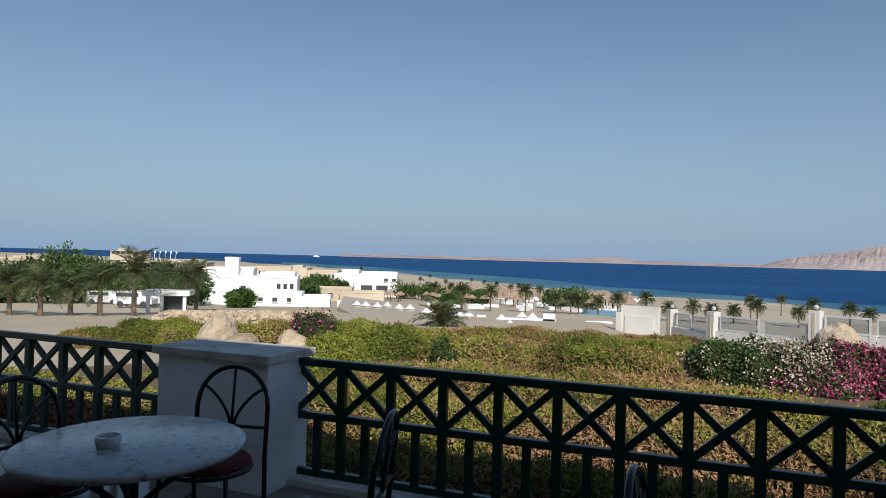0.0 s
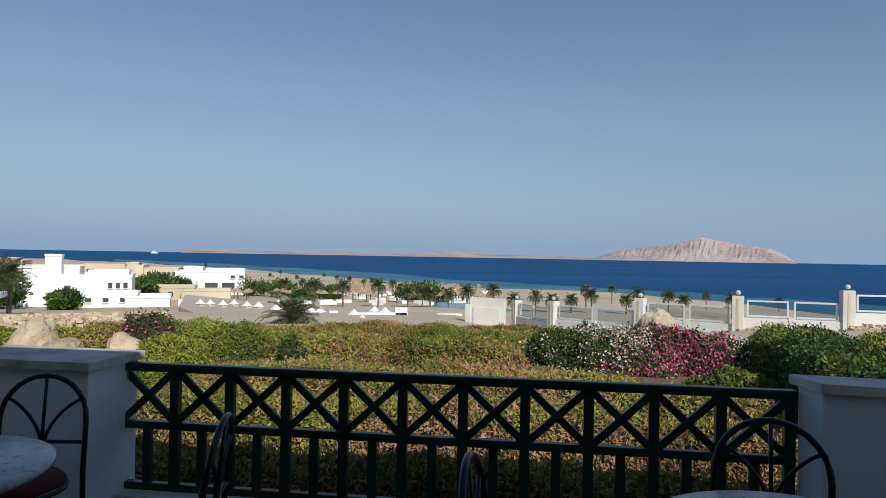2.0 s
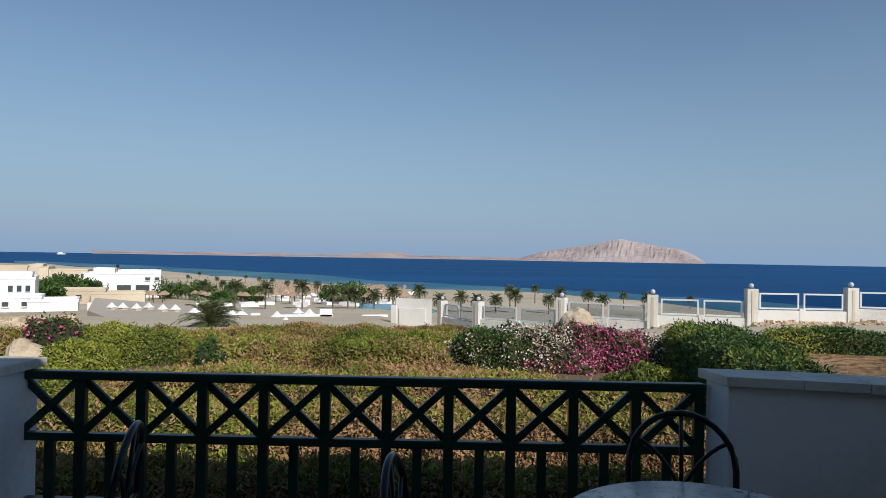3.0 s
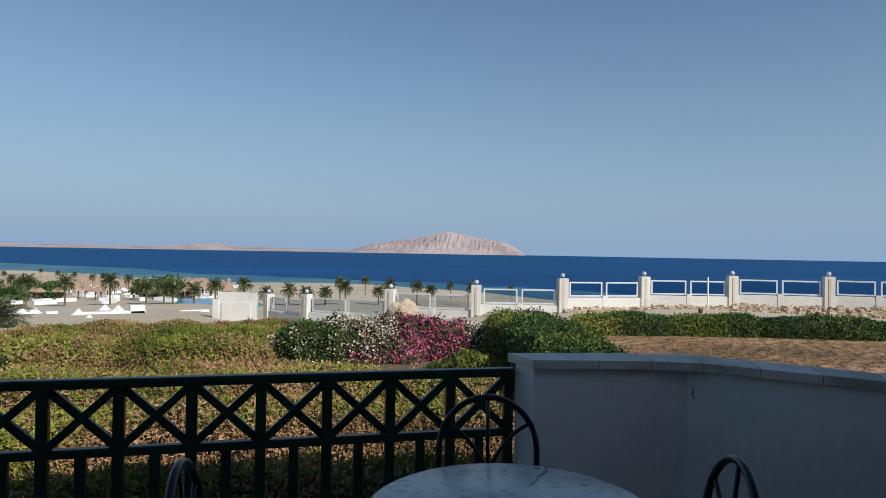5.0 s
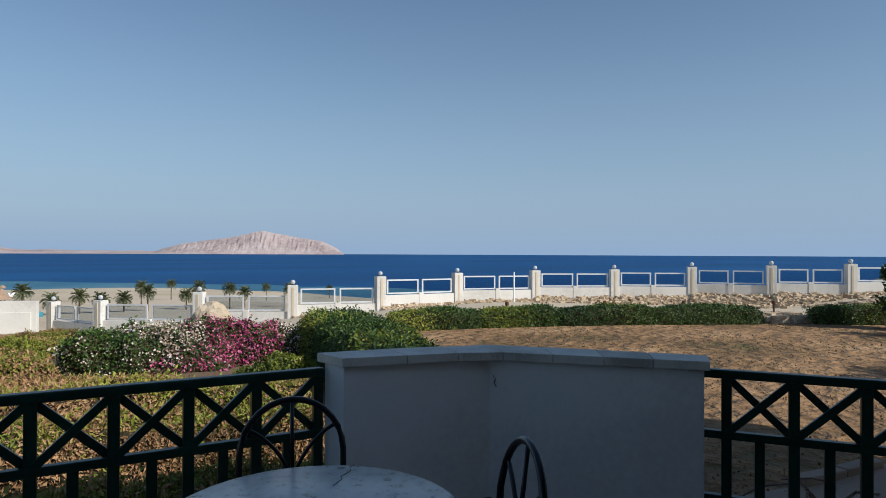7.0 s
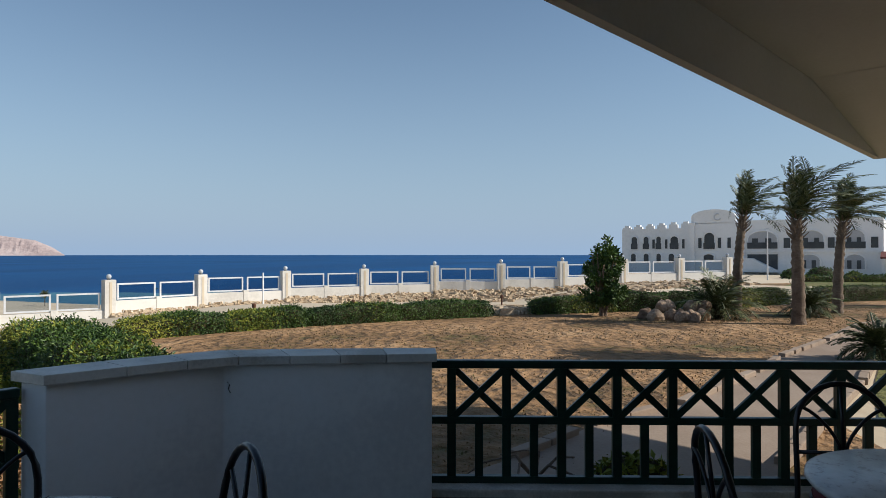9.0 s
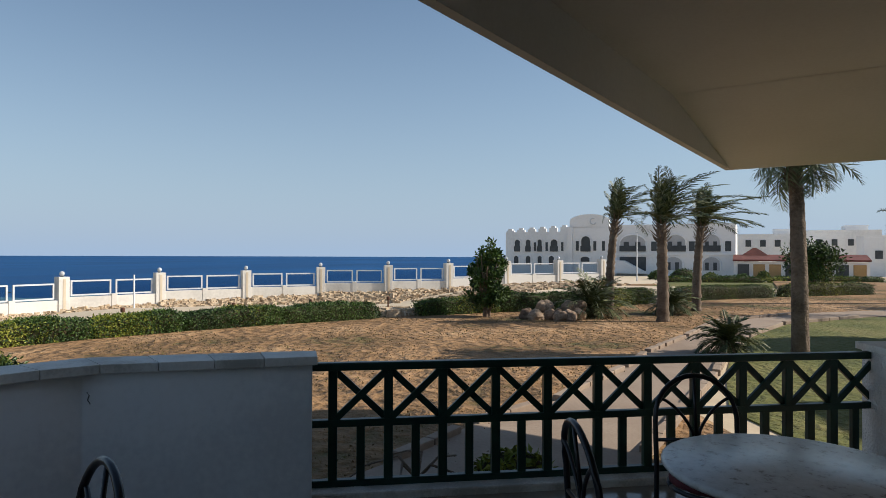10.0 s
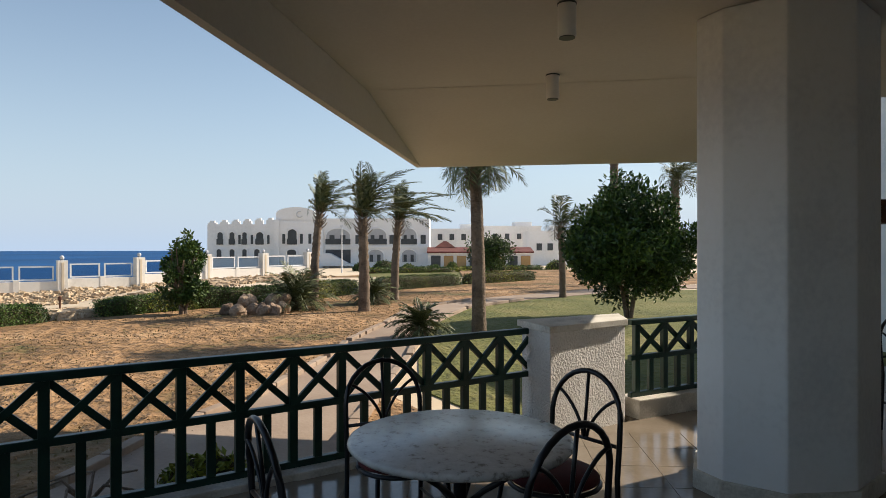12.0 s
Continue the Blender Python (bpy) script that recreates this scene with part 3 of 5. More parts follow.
# ---------------------------------------------------------------- hedges and shrubs
def bush(name, outline, base, height, mat, label, category, count, leaf=(0.07, 0.035), round_top=0.35, seed=1, second=None, share=0.0, group="", rough=0.10, top_mat=None, taper=0.0):
    """A clipped or rounded shrub: a lumpy body, coloured dark as the shade between leaves, within the plan outline
    (centre, half sizes, turn), and leaves all over it.
    """
    rng = np.random.default_rng(seed)
    x, y, a, c, turn = outline
    m = pose(x, y, base, 0, 0, turn)
    t = thing(name, m, label, category, group)
    k = max(2.0, 6.0 * (1 - round_top))

    def surface(th, ph):
        ct, st = math.cos(th), math.sin(th)
        rr = (abs(ct) ** k + abs(st) ** k) ** (-1 / k)
        up = math.sin(ph)
        flat = (abs(math.cos(ph)) ** k + abs(up) ** k) ** (-1 / k)
        p = Vector((a * ct * rr * math.cos(ph) * flat, c * st * rr * math.cos(ph) * flat, height * up * flat))
        p.y *= 1 + taper * p.x / a
        lump = 1 + rough * (1.4 * noise.noise(Vector((p.x * 1.1 + x, p.y * 1.1 + y, p.z * 1.3))) + noise.noise(Vector((p.x * 3 + x, p.y * 3 + y, p.z * 3))) + 0.7 * noise.noise(Vector((p.x * 6.5 + x, p.y * 6.5 + y, p.z * 6.5))))
        return Vector((p.x * lump, p.y * lump, p.z * lump))

    bm = bmesh.new()
    nu, nv = 72, 14
    grid = [[bm.verts.new(surface(2 * math.pi * i / nu, math.pi / 2 * j / nv) * 0.93) for i in range(nu)] for j in range(nv)]
    top = bm.verts.new((0, 0, surface(0, math.pi / 2).z * 0.93))
    for j in range(nv - 1):
        for i in range(nu):
            bm.faces.new((grid[j][i], grid[j][(i + 1) % nu], grid[j + 1][(i + 1) % nu], grid[j + 1][i]))
    for i in range(nu):
        bm.faces.new((grid[-1][i], grid[-1][(i + 1) % nu], top))
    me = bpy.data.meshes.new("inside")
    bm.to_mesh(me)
    # leaves are spread evenly over the body's faces
    bm.normal_update()
    faces = [(f.verts[0].co, f.verts[1].co, f.verts[2].co, f.verts[-1].co, f.calc_area(), f.normal) for f in bm.faces]
    quad_c = np.array([[tuple(v) for v in f[:4]] for f in faces])
    areas, norms = np.array([f[4] for f in faces]), np.array([tuple(f[5]) for f in faces])
    pick = rng.choice(len(areas), count, p=areas / areas.sum())
    uu, vv = rng.random((count, 1)), rng.random((count, 1))
    q4 = quad_c[pick]
    cs = (q4[:, 0] * (1 - uu) + q4[:, 1] * uu) * (1 - vv) + (q4[:, 3] * (1 - uu) + q4[:, 2] * uu) * vv
    ns = norms[pick]
    flip = np.sum(ns * (cs + [0, 0, 0.3]), axis=1) < 0
    ns[flip] *= -1
    cs = cs * (1 + rng.normal(0.02, 0.045, (count, 1)))
    cs[:, 2] = np.maximum(cs[:, 2], 0.01)
    bm.free()
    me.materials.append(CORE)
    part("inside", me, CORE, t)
    kind = np.zeros(count, int)
    if second:
        if top_mat == "sides":
            face_patch = np.array([noise.noise(Vector((*(np.mean(f, axis=0)[:2] * 0.9 + [x, y]), seed * 0.7))) for f in quad_c])
            patch = face_patch[pick]
            low_side = np.clip(1.30 - 0.5 * cs[:, 2] / height + 1.2 * patch, 0.25, 0.98)
            prob = np.where(ns[:, 2] < 0.6, low_side, np.clip(share * 0.6 + 1.5 * np.maximum(patch - 0.1, 0), 0, 0.9))
        elif top_mat == "even":
            face_patch = np.array([noise.noise(Vector((*(np.mean(f, axis=0)[:2] * 0.8 + [x, y]), seed * 0.7))) for f in quad_c])
            prob = np.clip(share + 0.8 * face_patch[pick] * (share > 0.04) + np.where((ns[:, 2] < 0.45) & (share > 0.08), 0.35, 0), 0.02, 0.96)
        else:
            face_patch = np.array([noise.noise(Vector((*(np.mean(f, axis=0)[:2] * 0.55 + [x, y]), seed))) for f in quad_c])
            patch = face_patch[pick]
            prob = np.clip(share + patch * 1.6, 0, 0.95)
        kind = (rng.random(count) < prob).astype(int)
    quad = leaves(cs, ns, leaf[0], leaf[1], rng, True)
    quad[1::2] = leaves(cs[1::2], ns[1::2], leaf[0] * 1.25, leaf[1], rng)
    for v, mm, nm in ((0, mat, "foliage"), (1, second, "blossom" if second in (PINK, WHITEFL) else "dry_foliage")):
        if (kind == v).any():
            tagged(part(nm, quads(nm, quad[kind == v], mm), mm, t), kind="stuff")
    return t


# rows before the railing, green on top and brown and twiggy at the sides
RAIL_D, RAIL_N = Vector((0.936, -0.352)), Vector((0.352, 0.936))
mid_rail = Vector((0.8, 3.68))
seed = 10
for off, half, height, along_by, cnt in ((0.70, 2.9, 0.42, -0.4, 42000), (2.0, 3.1, 0.54, -0.2, 46000), (3.35, 3.2, 0.56, -0.1, 46000)):
    p = mid_rail + RAIL_N * off + RAIL_D * along_by
    seed += 1
    bush("hedge", (p.x, p.y, half, 0.33, -20.6), -0.36, height, LEAF, "low clipped hedge, green on top with brown twiggy sides", "hedge", cnt, (0.042, 0.019), 0.15, seed, TWIG, 0.55, "garden hedges", 0.14, "sides")

BLOBS = [  # x, y, half sizes, turn, base, height, share of brown
    (-0.3, 8.6, 1.15, 0.55, -10, -0.5, 0.60, 0.50), (1.9, 8.2, 1.25, 0.62, -18, -0.5, 0.62, 0.92), (2.75, 7.5, 0.55, 0.38, -20, -0.42, 0.48, 0.0),
    (3.1, 8.35, 0.75, 0.5, -25, -0.5, 0.62, 0.85), (3.75, 6.75, 1.55, 0.32, -30, -0.42, 0.46, 0.85), (5.35, 7.1, 0.6, 0.42, -30, -0.42, 0.58, 0.03),
    (0.75, 10.35, 1.15, 0.55, -8, -0.52, 0.86, 0.32), (1.95, 10.1, 1.1, 0.55, -14, -0.5, 0.84, 0.34), (2.95, 9.8, 0.85, 0.5, -20, -0.5, 0.86, 0.06),
    (-0.6, 12.6, 1.3, 0.6, 5, -0.72, 0.94, 0.15), (1.2, 12.8, 1.3, 0.6, -6, -0.72, 0.92, 0.45), (3.2, 12.5, 1.4, 0.6, -14, -0.7, 0.92, 0.20), (5.0, 12.0, 1.1, 0.6, -24, -0.68, 0.82, 0.55),
    (0.0, 15.4, 2.0, 0.8, 0, -0.95, 0.98, 0.50), (3.5, 15.6, 2.1, 0.8, -10, -0.98, 0.92, 0.60), (6.2, 14.6, 1.3, 0.7, -20, -0.9, 0.75, 0.40), (1.6, 18.0, 2.2, 0.8, 0, -1.15, 0.95, 0.70), (5.6, 17.0, 1.5, 0.7, -18, -1.1, 0.95, 0.60),
    (-1.65, 10.3, 0.62, 0.55, 0, -0.55, 0.88, 0.03), (-1.05, 11.6, 0.95, 0.6, 8, -0.62, 1.0, 0.03), (0.2, 11.5, 0.75, 0.55, 0, -0.6, 0.95, 0.25), (-2.1, 9.5, 0.7, 0.5, 10, -0.5, 0.55, 0.10),
    (-3.4, 13.2, 1.2, 0.6, 10, -0.75, 1.02, 0.35), (-2.0, 13.8, 1.2, 0.6, 6, -0.8, 1.05, 0.15),
    (-4.8, 14.4, 1.25, 0.6, 12, -0.85, 0.84, 0.12), (-6.9, 15.6, 1.2, 0.55, 15, -0.85, 0.74, 0.15), (-8.2, 15.2, 0.7, 0.5, 8, -0.85, 0.60, 0.10), (-3.2, 9.6, 1.3, 0.5, 18, -0.5, 0.30, 0.1),
]
for x, y, a, c, turn, base, h, share in BLOBS:
    seed += 1
    bush("shrub", (x, y, a * 0.92, c * 0.86, turn), base, h * (0.8 if x < 0 or y < 11 else 0.70), LEAF, "clipped shrub browned by drought" if share > 0.5 else "rounded clipped shrub with green and browned patches" if share > 0.05 else "rounded clipped bright green shrub", "shrub", int(17000 * a * c / 0.8) + 5000, (0.052, 0.025), 0.45, seed, TWIG, share, "garden shrubs", 0.17, "even")
bush("shrub", (0.07, 9.6, 0.22, 0.22, 0), -0.5, 1.0, DARKLEAF, "small upright dark green shrub among clipped mounds", "shrub", 2500, (0.05, 0.026), 0.6, 88, None, 0, "garden shrubs", 0.3)

for x, y, half in ((-3.1, 6.7, 1.7), (-5.2, 7.6, 1.6)):
    seed += 1
    bush("hedge", (x, y, half, 0.4, -20.6), -0.4, 0.42, LEAF, "low clipped hedge beside the sand yard", "hedge", 14000, (0.04, 0.02), 0.2, seed, TWIG, 0.15, "garden hedges", 0.12, "sides")
for x, y, a, c, h, mat, share, cnt, label in (
        (4.5, 10.05, 0.72, 0.5, 0.74, WHITEFL, 0.085, 9000, "dark leafy bougainvillea with sparse white blossom"),
        (5.3, 9.65, 0.78, 0.5, 0.80, WHITEFL, 0.42, 12000, "bougainvillea with faded white blossom"),
        (5.2, 9.4, 0.75, 0.34, 0.46, PINK, 0.22, 7000, "low bougainvillea with scattered magenta blossom"),
        (6.05, 9.3, 0.85, 0.5, 0.80, PINK, 0.44, 12000, "bougainvillea thick with magenta blossom"),
        (6.75, 8.95, 0.36, 0.42, 0.68, WHITEFL, 0.14, 3500, "small bougainvillea with a few white flowers")):
    seed += 1
    bush("bougainvillea", (x, y, a, c, -32), -0.45, h, DARKLEAF, label, "shrub", cnt, (0.038, 0.030), 0.45, seed, mat, share, "bougainvilleas", 0.22, "even")
bush("bougainvillea", (-2.45, 12.4, 0.55, 0.5, 0), -0.65, 0.95, DARKLEAF, "small bougainvillea with magenta blossom among shrubs", "shrub", 3500, (0.05, 0.036), 0.4, 93, PINK, 0.45, "bougainvilleas", 0.25)
bush("hedge", (6.25, 6.35, 3.6, 0.56, 58.5), -0.40, 0.93, DARKLEAF, "broad dense hedge of glossy green leaves, rounded at its end", "hedge", 42000, (0.045, 0.024), 0.30, 94, LEAF, 0.12, "garden hedges", 0.06, None, 0.30)

# the long hedge between lawn and fence, in clipped pieces
for k, (x0, y0, x1, y1) in enumerate(((10.9, 10.5, 12.9, 9.4), (12.9, 9.4, 14.5, 8.25), (14.5, 8.25, 16.4, 6.6), (16.4, 6.6, 18.4, 4.5), (19.3, 3.5, 21.0, 1.2), (21.0, 1.2, 23.0, -1.9), (23.2, -2.2, 26.6, -4.5), (27.0, -5.0, 30.5, -10.2), (31, -10.8, 34, -16))):
    d = math.hypot(x1 - x0, y1 - y0)
    bush("hedge", ((x0 + x1) / 2, (y0 + y1) / 2, d / 2 + 0.1, 0.38, math.degrees(math.atan2(y1 - y0, x1 - x0))), -0.40, (0.55 if k < 5 else 0.66), DARKLEAF, "long clipped dark green hedge along the lawn", "hedge", 11000, (0.05, 0.028), 0.05, 120 + k, LEAF, 0.06, "lawn hedges", 0.07)


# ---------------------------------------------------------------- palms and trees
def frond_quads(rng, length, droop, lift, pairs, leaflet, wind=0.0, broad=0.06):
    """Leaflet quads and the midrib of one frond that starts at the origin and goes out along +x."""
    t = np.linspace(0, 1, pairs)
    ang = lift - droop * t
    seg = length / pairs
    px = np.cumsum(np.cos(ang)) * seg
    pz = np.cumsum(np.sin(ang)) * seg
    py = wind * t ** 2 * length
    mid = np.stack([px, py, pz], 1)
    out = []
    size = leaflet * np.sin(np.pi * np.clip(t * 0.86 + 0.12, 0, 1)) ** 0.6
    for s in (-1, 1):
        along_d = np.stack([np.cos(ang), np.zeros(pairs), np.sin(ang)], 1)
        side = np.array([0, s, 0.0])
        d = along_d * 0.62 + side * 0.75 + np.array([0, 0, 0.10]) + rng.normal(0, 0.12, (pairs, 3))
        d /= np.linalg.norm(d, axis=1, keepdims=True)
        tip = mid + d * size[:, None] + np.array([0, 0, -0.16]) * size[:, None]
        half = mid + d * size[:, None] * 0.5
        w = along_d * size[:, None] * broad + 0.003
        out.append(np.stack([mid - w, half - w, tip, half + w], 1))
    w = np.array([0, 0.018, 0])
    up = np.array([0, 0, 0.012])
    rib = np.stack([mid[:-1] - w, mid[1:] - w * 0.8, mid[1:] + up, mid[:-1] + up], 1)
    rib2 = np.stack([mid[:-1] + w, mid[1:] + w * 0.8, mid[1:] + up, mid[:-1] + up], 1)
    return np.concatenate(out + [rib, rib2])


def crown_mesh(seed, fronds, length, pairs, leaflet, wind=(0, 0), upright=0.0, broad=0.06, droop=1.0):
    rng = np.random.default_rng(seed)
    every = []
    for i in range(fronds):
        a = i * 2.39996 + rng.normal(0, 0.15)
        u = i / fronds
        lift = 1.35 - 1.55 * u + upright + rng.normal(0, 0.1)
        q = frond_quads(rng, length * rng.uniform(0.8, 1.1), (1.05 + 0.6 * u + rng.normal(0, 0.12)) * droop, lift, pairs, leaflet, 0.0, broad)
        ca, sa = math.cos(a), math.sin(a)
        q = q @ np.array([[ca, sa, 0], [-sa, ca, 0], [0, 0, 1.0]])
        h = np.linalg.norm(q[..., :2], axis=-1, keepdims=True) / length
        q[..., 0:1] += wind[0] * h ** 1.5
        q[..., 1:2] += wind[1] * h ** 1.5
        every.append(q)
    return quads("crown", np.concatenate(every), FROND)


def trunk_mesh(points, r0, r1, rings, rugged, seed, seg=14):
    """A tapered palm trunk with the ridges of old leaf bases."""
    pts = [Vector(p) for p in points]
    bm = bmesh.new()
    rows = []
    for i in range(rings + 1):
        u = i / rings
        f = u * (len(pts) - 1)
        k = min(int(f), len(pts) - 2)
        p = pts[k].lerp(pts[k + 1], f - k)
        r = r0 + (r1 - r0) * u + (0.10 * r0 * (1 - u * 8) if u < 0.125 else 0)
        r *= 1 + rugged * (0.5 if i % 2 else -0.5) * (1.0 + 0.6 * u)
        rows.append([bm.verts.new(p + Vector((math.cos(a) * r, math.sin(a) * r, 0)) * (1 + rugged * 0.8 * noise.noise(Vector((a * 2.2, i * 0.9, seed))))) for a in (2 * math.pi * j / seg for j in range(seg))])
    for a, c in zip(rows, rows[1:]):
        for j in range(seg):
            bm.faces.new((a[j], a[(j + 1) % seg], c[(j + 1) % seg], c[j]))
    bm.faces.new(rows[-1])
    return mesh_of("trunk", bm, TRUNK, True)


def palm(x, y, base, height, label, seed, r0=0.2, r1=0.16, lean=(0, 0), fronds=30, length=1.7, pairs=34, leaflet=0.42, wind=(0, 0), upright=0.0, rugged=0.14, skirt=True, droop=1.0):
    t = thing("palm_tree", pose(x, y, base), label, "palm tree", "garden palms")
    top = (lean[0], lean[1], height)
    part("trunk", trunk_mesh([(0, 0, -0.1), (lean[0] * 0.15, lean[1] * 0.15, height * 0.4), (lean[0] * 0.55, lean[1] * 0.55, height * 0.75), top], r0, r1, int(height * 11), rugged, seed), TRUNK, t)
    part("crown", crown_mesh(seed, fronds, length, pairs, leaflet, wind, upright, 0.06, droop), FROND, t).location = top
    if skirt:
        rng = np.random.default_rng(seed + 500)
        bm = bmesh.new()
        for i in range(34):
            a, z = i * 2.4, -0.55 + 0.65 * i / 34
            d = Vector((math.cos(a), math.sin(a), 0))
            o = Vector(top) + Vector((0, 0, z))
            tube(bm, [o + d * r1 * 0.6, o + d * (r1 + 0.07) + Vector((0, 0, 0.10)), o + d * (r1 + 0.12 + rng.uniform(0, 0.05)) + Vector((0, 0, 0.20))], 0.024, 5, 0.010)
        part("crown_base", bm, TRUNK, t, "cut brown leaf bases")
    return t


WIND = (-0.3, -1.05)
palm(22.6, -2.5, -0.32, 3.0, "tall date palm with wind-blown crown on the lawn", 21, 0.155, 0.115, (0.0, -0.2), 22, 1.5, 44, 0.33, WIND, 0.74, 0.14, True, 0.98)
palm(18.6, -3.5, -0.32, 2.65, "tall date palm with rugged trunk and wind-blown crown", 22, 0.165, 0.12, (0.0, 0.05), 26, 1.65, 44, 0.33, WIND, 0.74, 0.14, True, 0.98)
palm(22.4, -5.25, -0.32, 2.75, "date palm with slim trunk and wind-blown crown", 23, 0.15, 0.11, (0.0, -0.15), 22, 1.5, 44, 0.33, WIND, 0.74, 0.14, True, 0.98)
palm(12.9, -4.85, -0.32, 3.65, "fan palm with smooth grey trunk and drooping crown", 24, 0.15, 0.115, (0.0, 0.1), 30, 1.1, 30, 0.36, (0, -0.2), -0.35, 0.04)
palm(21.5, -11.3, -0.32, 2.6, "small ragged palm bent by wind on the lawn", 25, 0.13, 0.10, (0.0, 0.1), 11, 1.6, 30, 0.5, (0, -0.8), 0.1, 0.10)
palm(28.0, -17.5, -0.32, 8.6, "tall palm behind a round leafy tree", 26, 0.22, 0.18, (0, 0), 26, 2.0, 26, 0.5, WIND, 0.1)
palm(26.0, -19.5, -0.32, 5.0, "palm behind a round leafy tree", 27, 0.22, 0.18, (0, 0), 26, 1.9, 26, 0.5, WIND, 0.1)


def low_palm(x, y, base, seed, length, label, name="low_palm"):
    t = thing(name, pose(x, y, base), label, "palm", "low palms")
    part("stem", lathe(bmesh.new(), [(0.13, -0.05), (0.15, 0.1), (0.10, 0.28)], 12), TRUNK, t)
    part("crown", crown_mesh(seed, 54, length, 30, length * 0.26, (0, 0), 0.12), FROND, t).location = (0, 0, 0.22)


low_palm(12.6, -3.5, -0.32, 31, 0.70, "low bushy fan palm beside the path")
low_palm(19.6, -1.7, -0.32, 32, 1.35, "spiky low palm behind a heap of stones")
low_palm(21.0, -4.2, -0.32, 33, 0.9, "spiky low palm beside a date palm")
low_palm(0.0, 31.0, -1.9, 34, 1.7, "low bushy palm beyond the shrubs")


def leafy_tree(x, y, base, height, width, label, seed, count, stems=3, mat=DARKLEAF, low=0.28, leaf=(0.16, 0.08), clumps=110):
    """Several tapered stems with limbs, and a crown of leaf clumps with gaps."""
    rng = np.random.default_rng(seed)
    t = thing("leafy_tree", pose(x, y, base), label, "tree", "garden trees")
    bm = bmesh.new()
    tips = []
    for s in range(stems):
        a = 2 * math.pi * s / stems + rng.normal(0, 0.3)
        f = Vector((math.cos(a) * width * 0.10, math.sin(a) * width * 0.10, height * (low + 0.1)))
        tube(bm, [(math.cos(a) * 0.05, math.sin(a) * 0.05, -0.1), f * 0.5, f], 0.06, 8, 0.04)
        for q in range(5):
            b = a + rng.normal(0, 0.9)
            e = Vector((math.cos(b) * width * rng.uniform(0.2, 0.42), math.sin(b) * width * rng.uniform(0.2, 0.42), height * rng.uniform(0.5, 0.92)))
            tube(bm, [f, f.lerp(e, 0.5) + Vector((0, 0, 0.08)), e], 0.035, 6, 0.01)
    part("trunk", bm, TRUNK, t)
    cs, ns = [], []
    for q in range(clumps):
        v = rng.normal(0, 1, 3)
        v /= np.linalg.norm(v)
        v *= rng.uniform(0.1, 1.0) ** 0.5
        taper = 1 - 0.25 * max(v[2], 0)
        o = np.array([v[0] * width / 2 * taper, v[1] * width / 2 * taper, height * (low + (1 - low) * (0.5 + 0.5 * v[2]))])
        k = count // clumps
        d = rng.normal(0, 1, (k, 3))
        d /= np.linalg.norm(d, axis=1, keepdims=True)
        cs.append(o + d * [1, 1, 1.35] * width * 0.105 * rng.uniform(0.75, 1.25) * rng.uniform(0.4, 1.15, (k, 1)))
        ns.append(d + np.array([0, 0, 0.5]))
    tagged(part("crown", quads("crown", leaves(np.concatenate(cs), np.concatenate(ns), *leaf, rng), mat), mat, t), kind="stuff")
    return t


leafy_tree(14.75, -9.6, -0.32, 3.3, 3.1, "round dense leafy tree on thin stems beside the lawn", 41, 36000, 4, DARKLEAF, 0.20, (0.13, 0.058), 84)
leafy_tree(19.2, 1.35, -0.32, 2.25, 1.3, "slim upright leafy shrub at the lawn edge", 42, 5600, 4, DARKLEAF, 0.05, (0.11, 0.055), 48)
leafy_tree(33, -13, -0.35, 2.6, 2.6, "bushy green tree near the hotel", 43, 4000, 2)


# ---------------------------------------------------------------- stones
def boulder(x, y, z, sx, sy, sz, seed, label, name="boulder", group="garden boulders", mat=STONE):
    bm = bmesh.new()
    bmesh.ops.create_icosphere(bm, subdivisions=3, radius=1)
    for v in bm.verts:
        p = v.co.copy()
        v.co *= 1 + 0.35 * noise.noise(p * 1.1 + Vector((seed, 0, 0))) + 0.12 * noise.noise(p * 3.1 + Vector((0, seed, 0)))
        v.co = Vector((v.co.x * sx, v.co.y * sy, v.co.z * sz))
    ob = tagged(part(name, bm, mat), label, "stone", group)
    ob.location, ob.rotation_euler = (x, y, z), (0, 0, seed)
    return ob


boulder(-3.95, 11.6, -0.15, 0.42, 0.36, 0.54, 1.3, "large slanting pale sandstone boulder beside a shrub")
boulder(-3.45, 11.3, -0.25, 0.40, 0.34, 0.36, 2.1, "pale sandstone boulder beside a shrub")
boulder(-2.7, 11.7, -0.25, 0.30, 0.26, 0.38, 3.2, "pitted pale sandstone boulder among shrubs")
boulder(6.6, 10.8, -0.05, 0.5, 0.4, 0.62, 4.4, "upright pitted sandstone boulder behind bougainvillea")
for i in range(11):
    boulder(18.75 + 0.4 * math.sin(i * 2.1), 0.05 - 0.14 * i + 0.15 * math.cos(i * 3), -0.2 + 0.22 * (i % 3 == 1), 0.21, 0.18, 0.19, 5 + i * 1.7, "grey-brown rounded stone in a heap on the lawn", "stone", "heap of stones", ROCK)


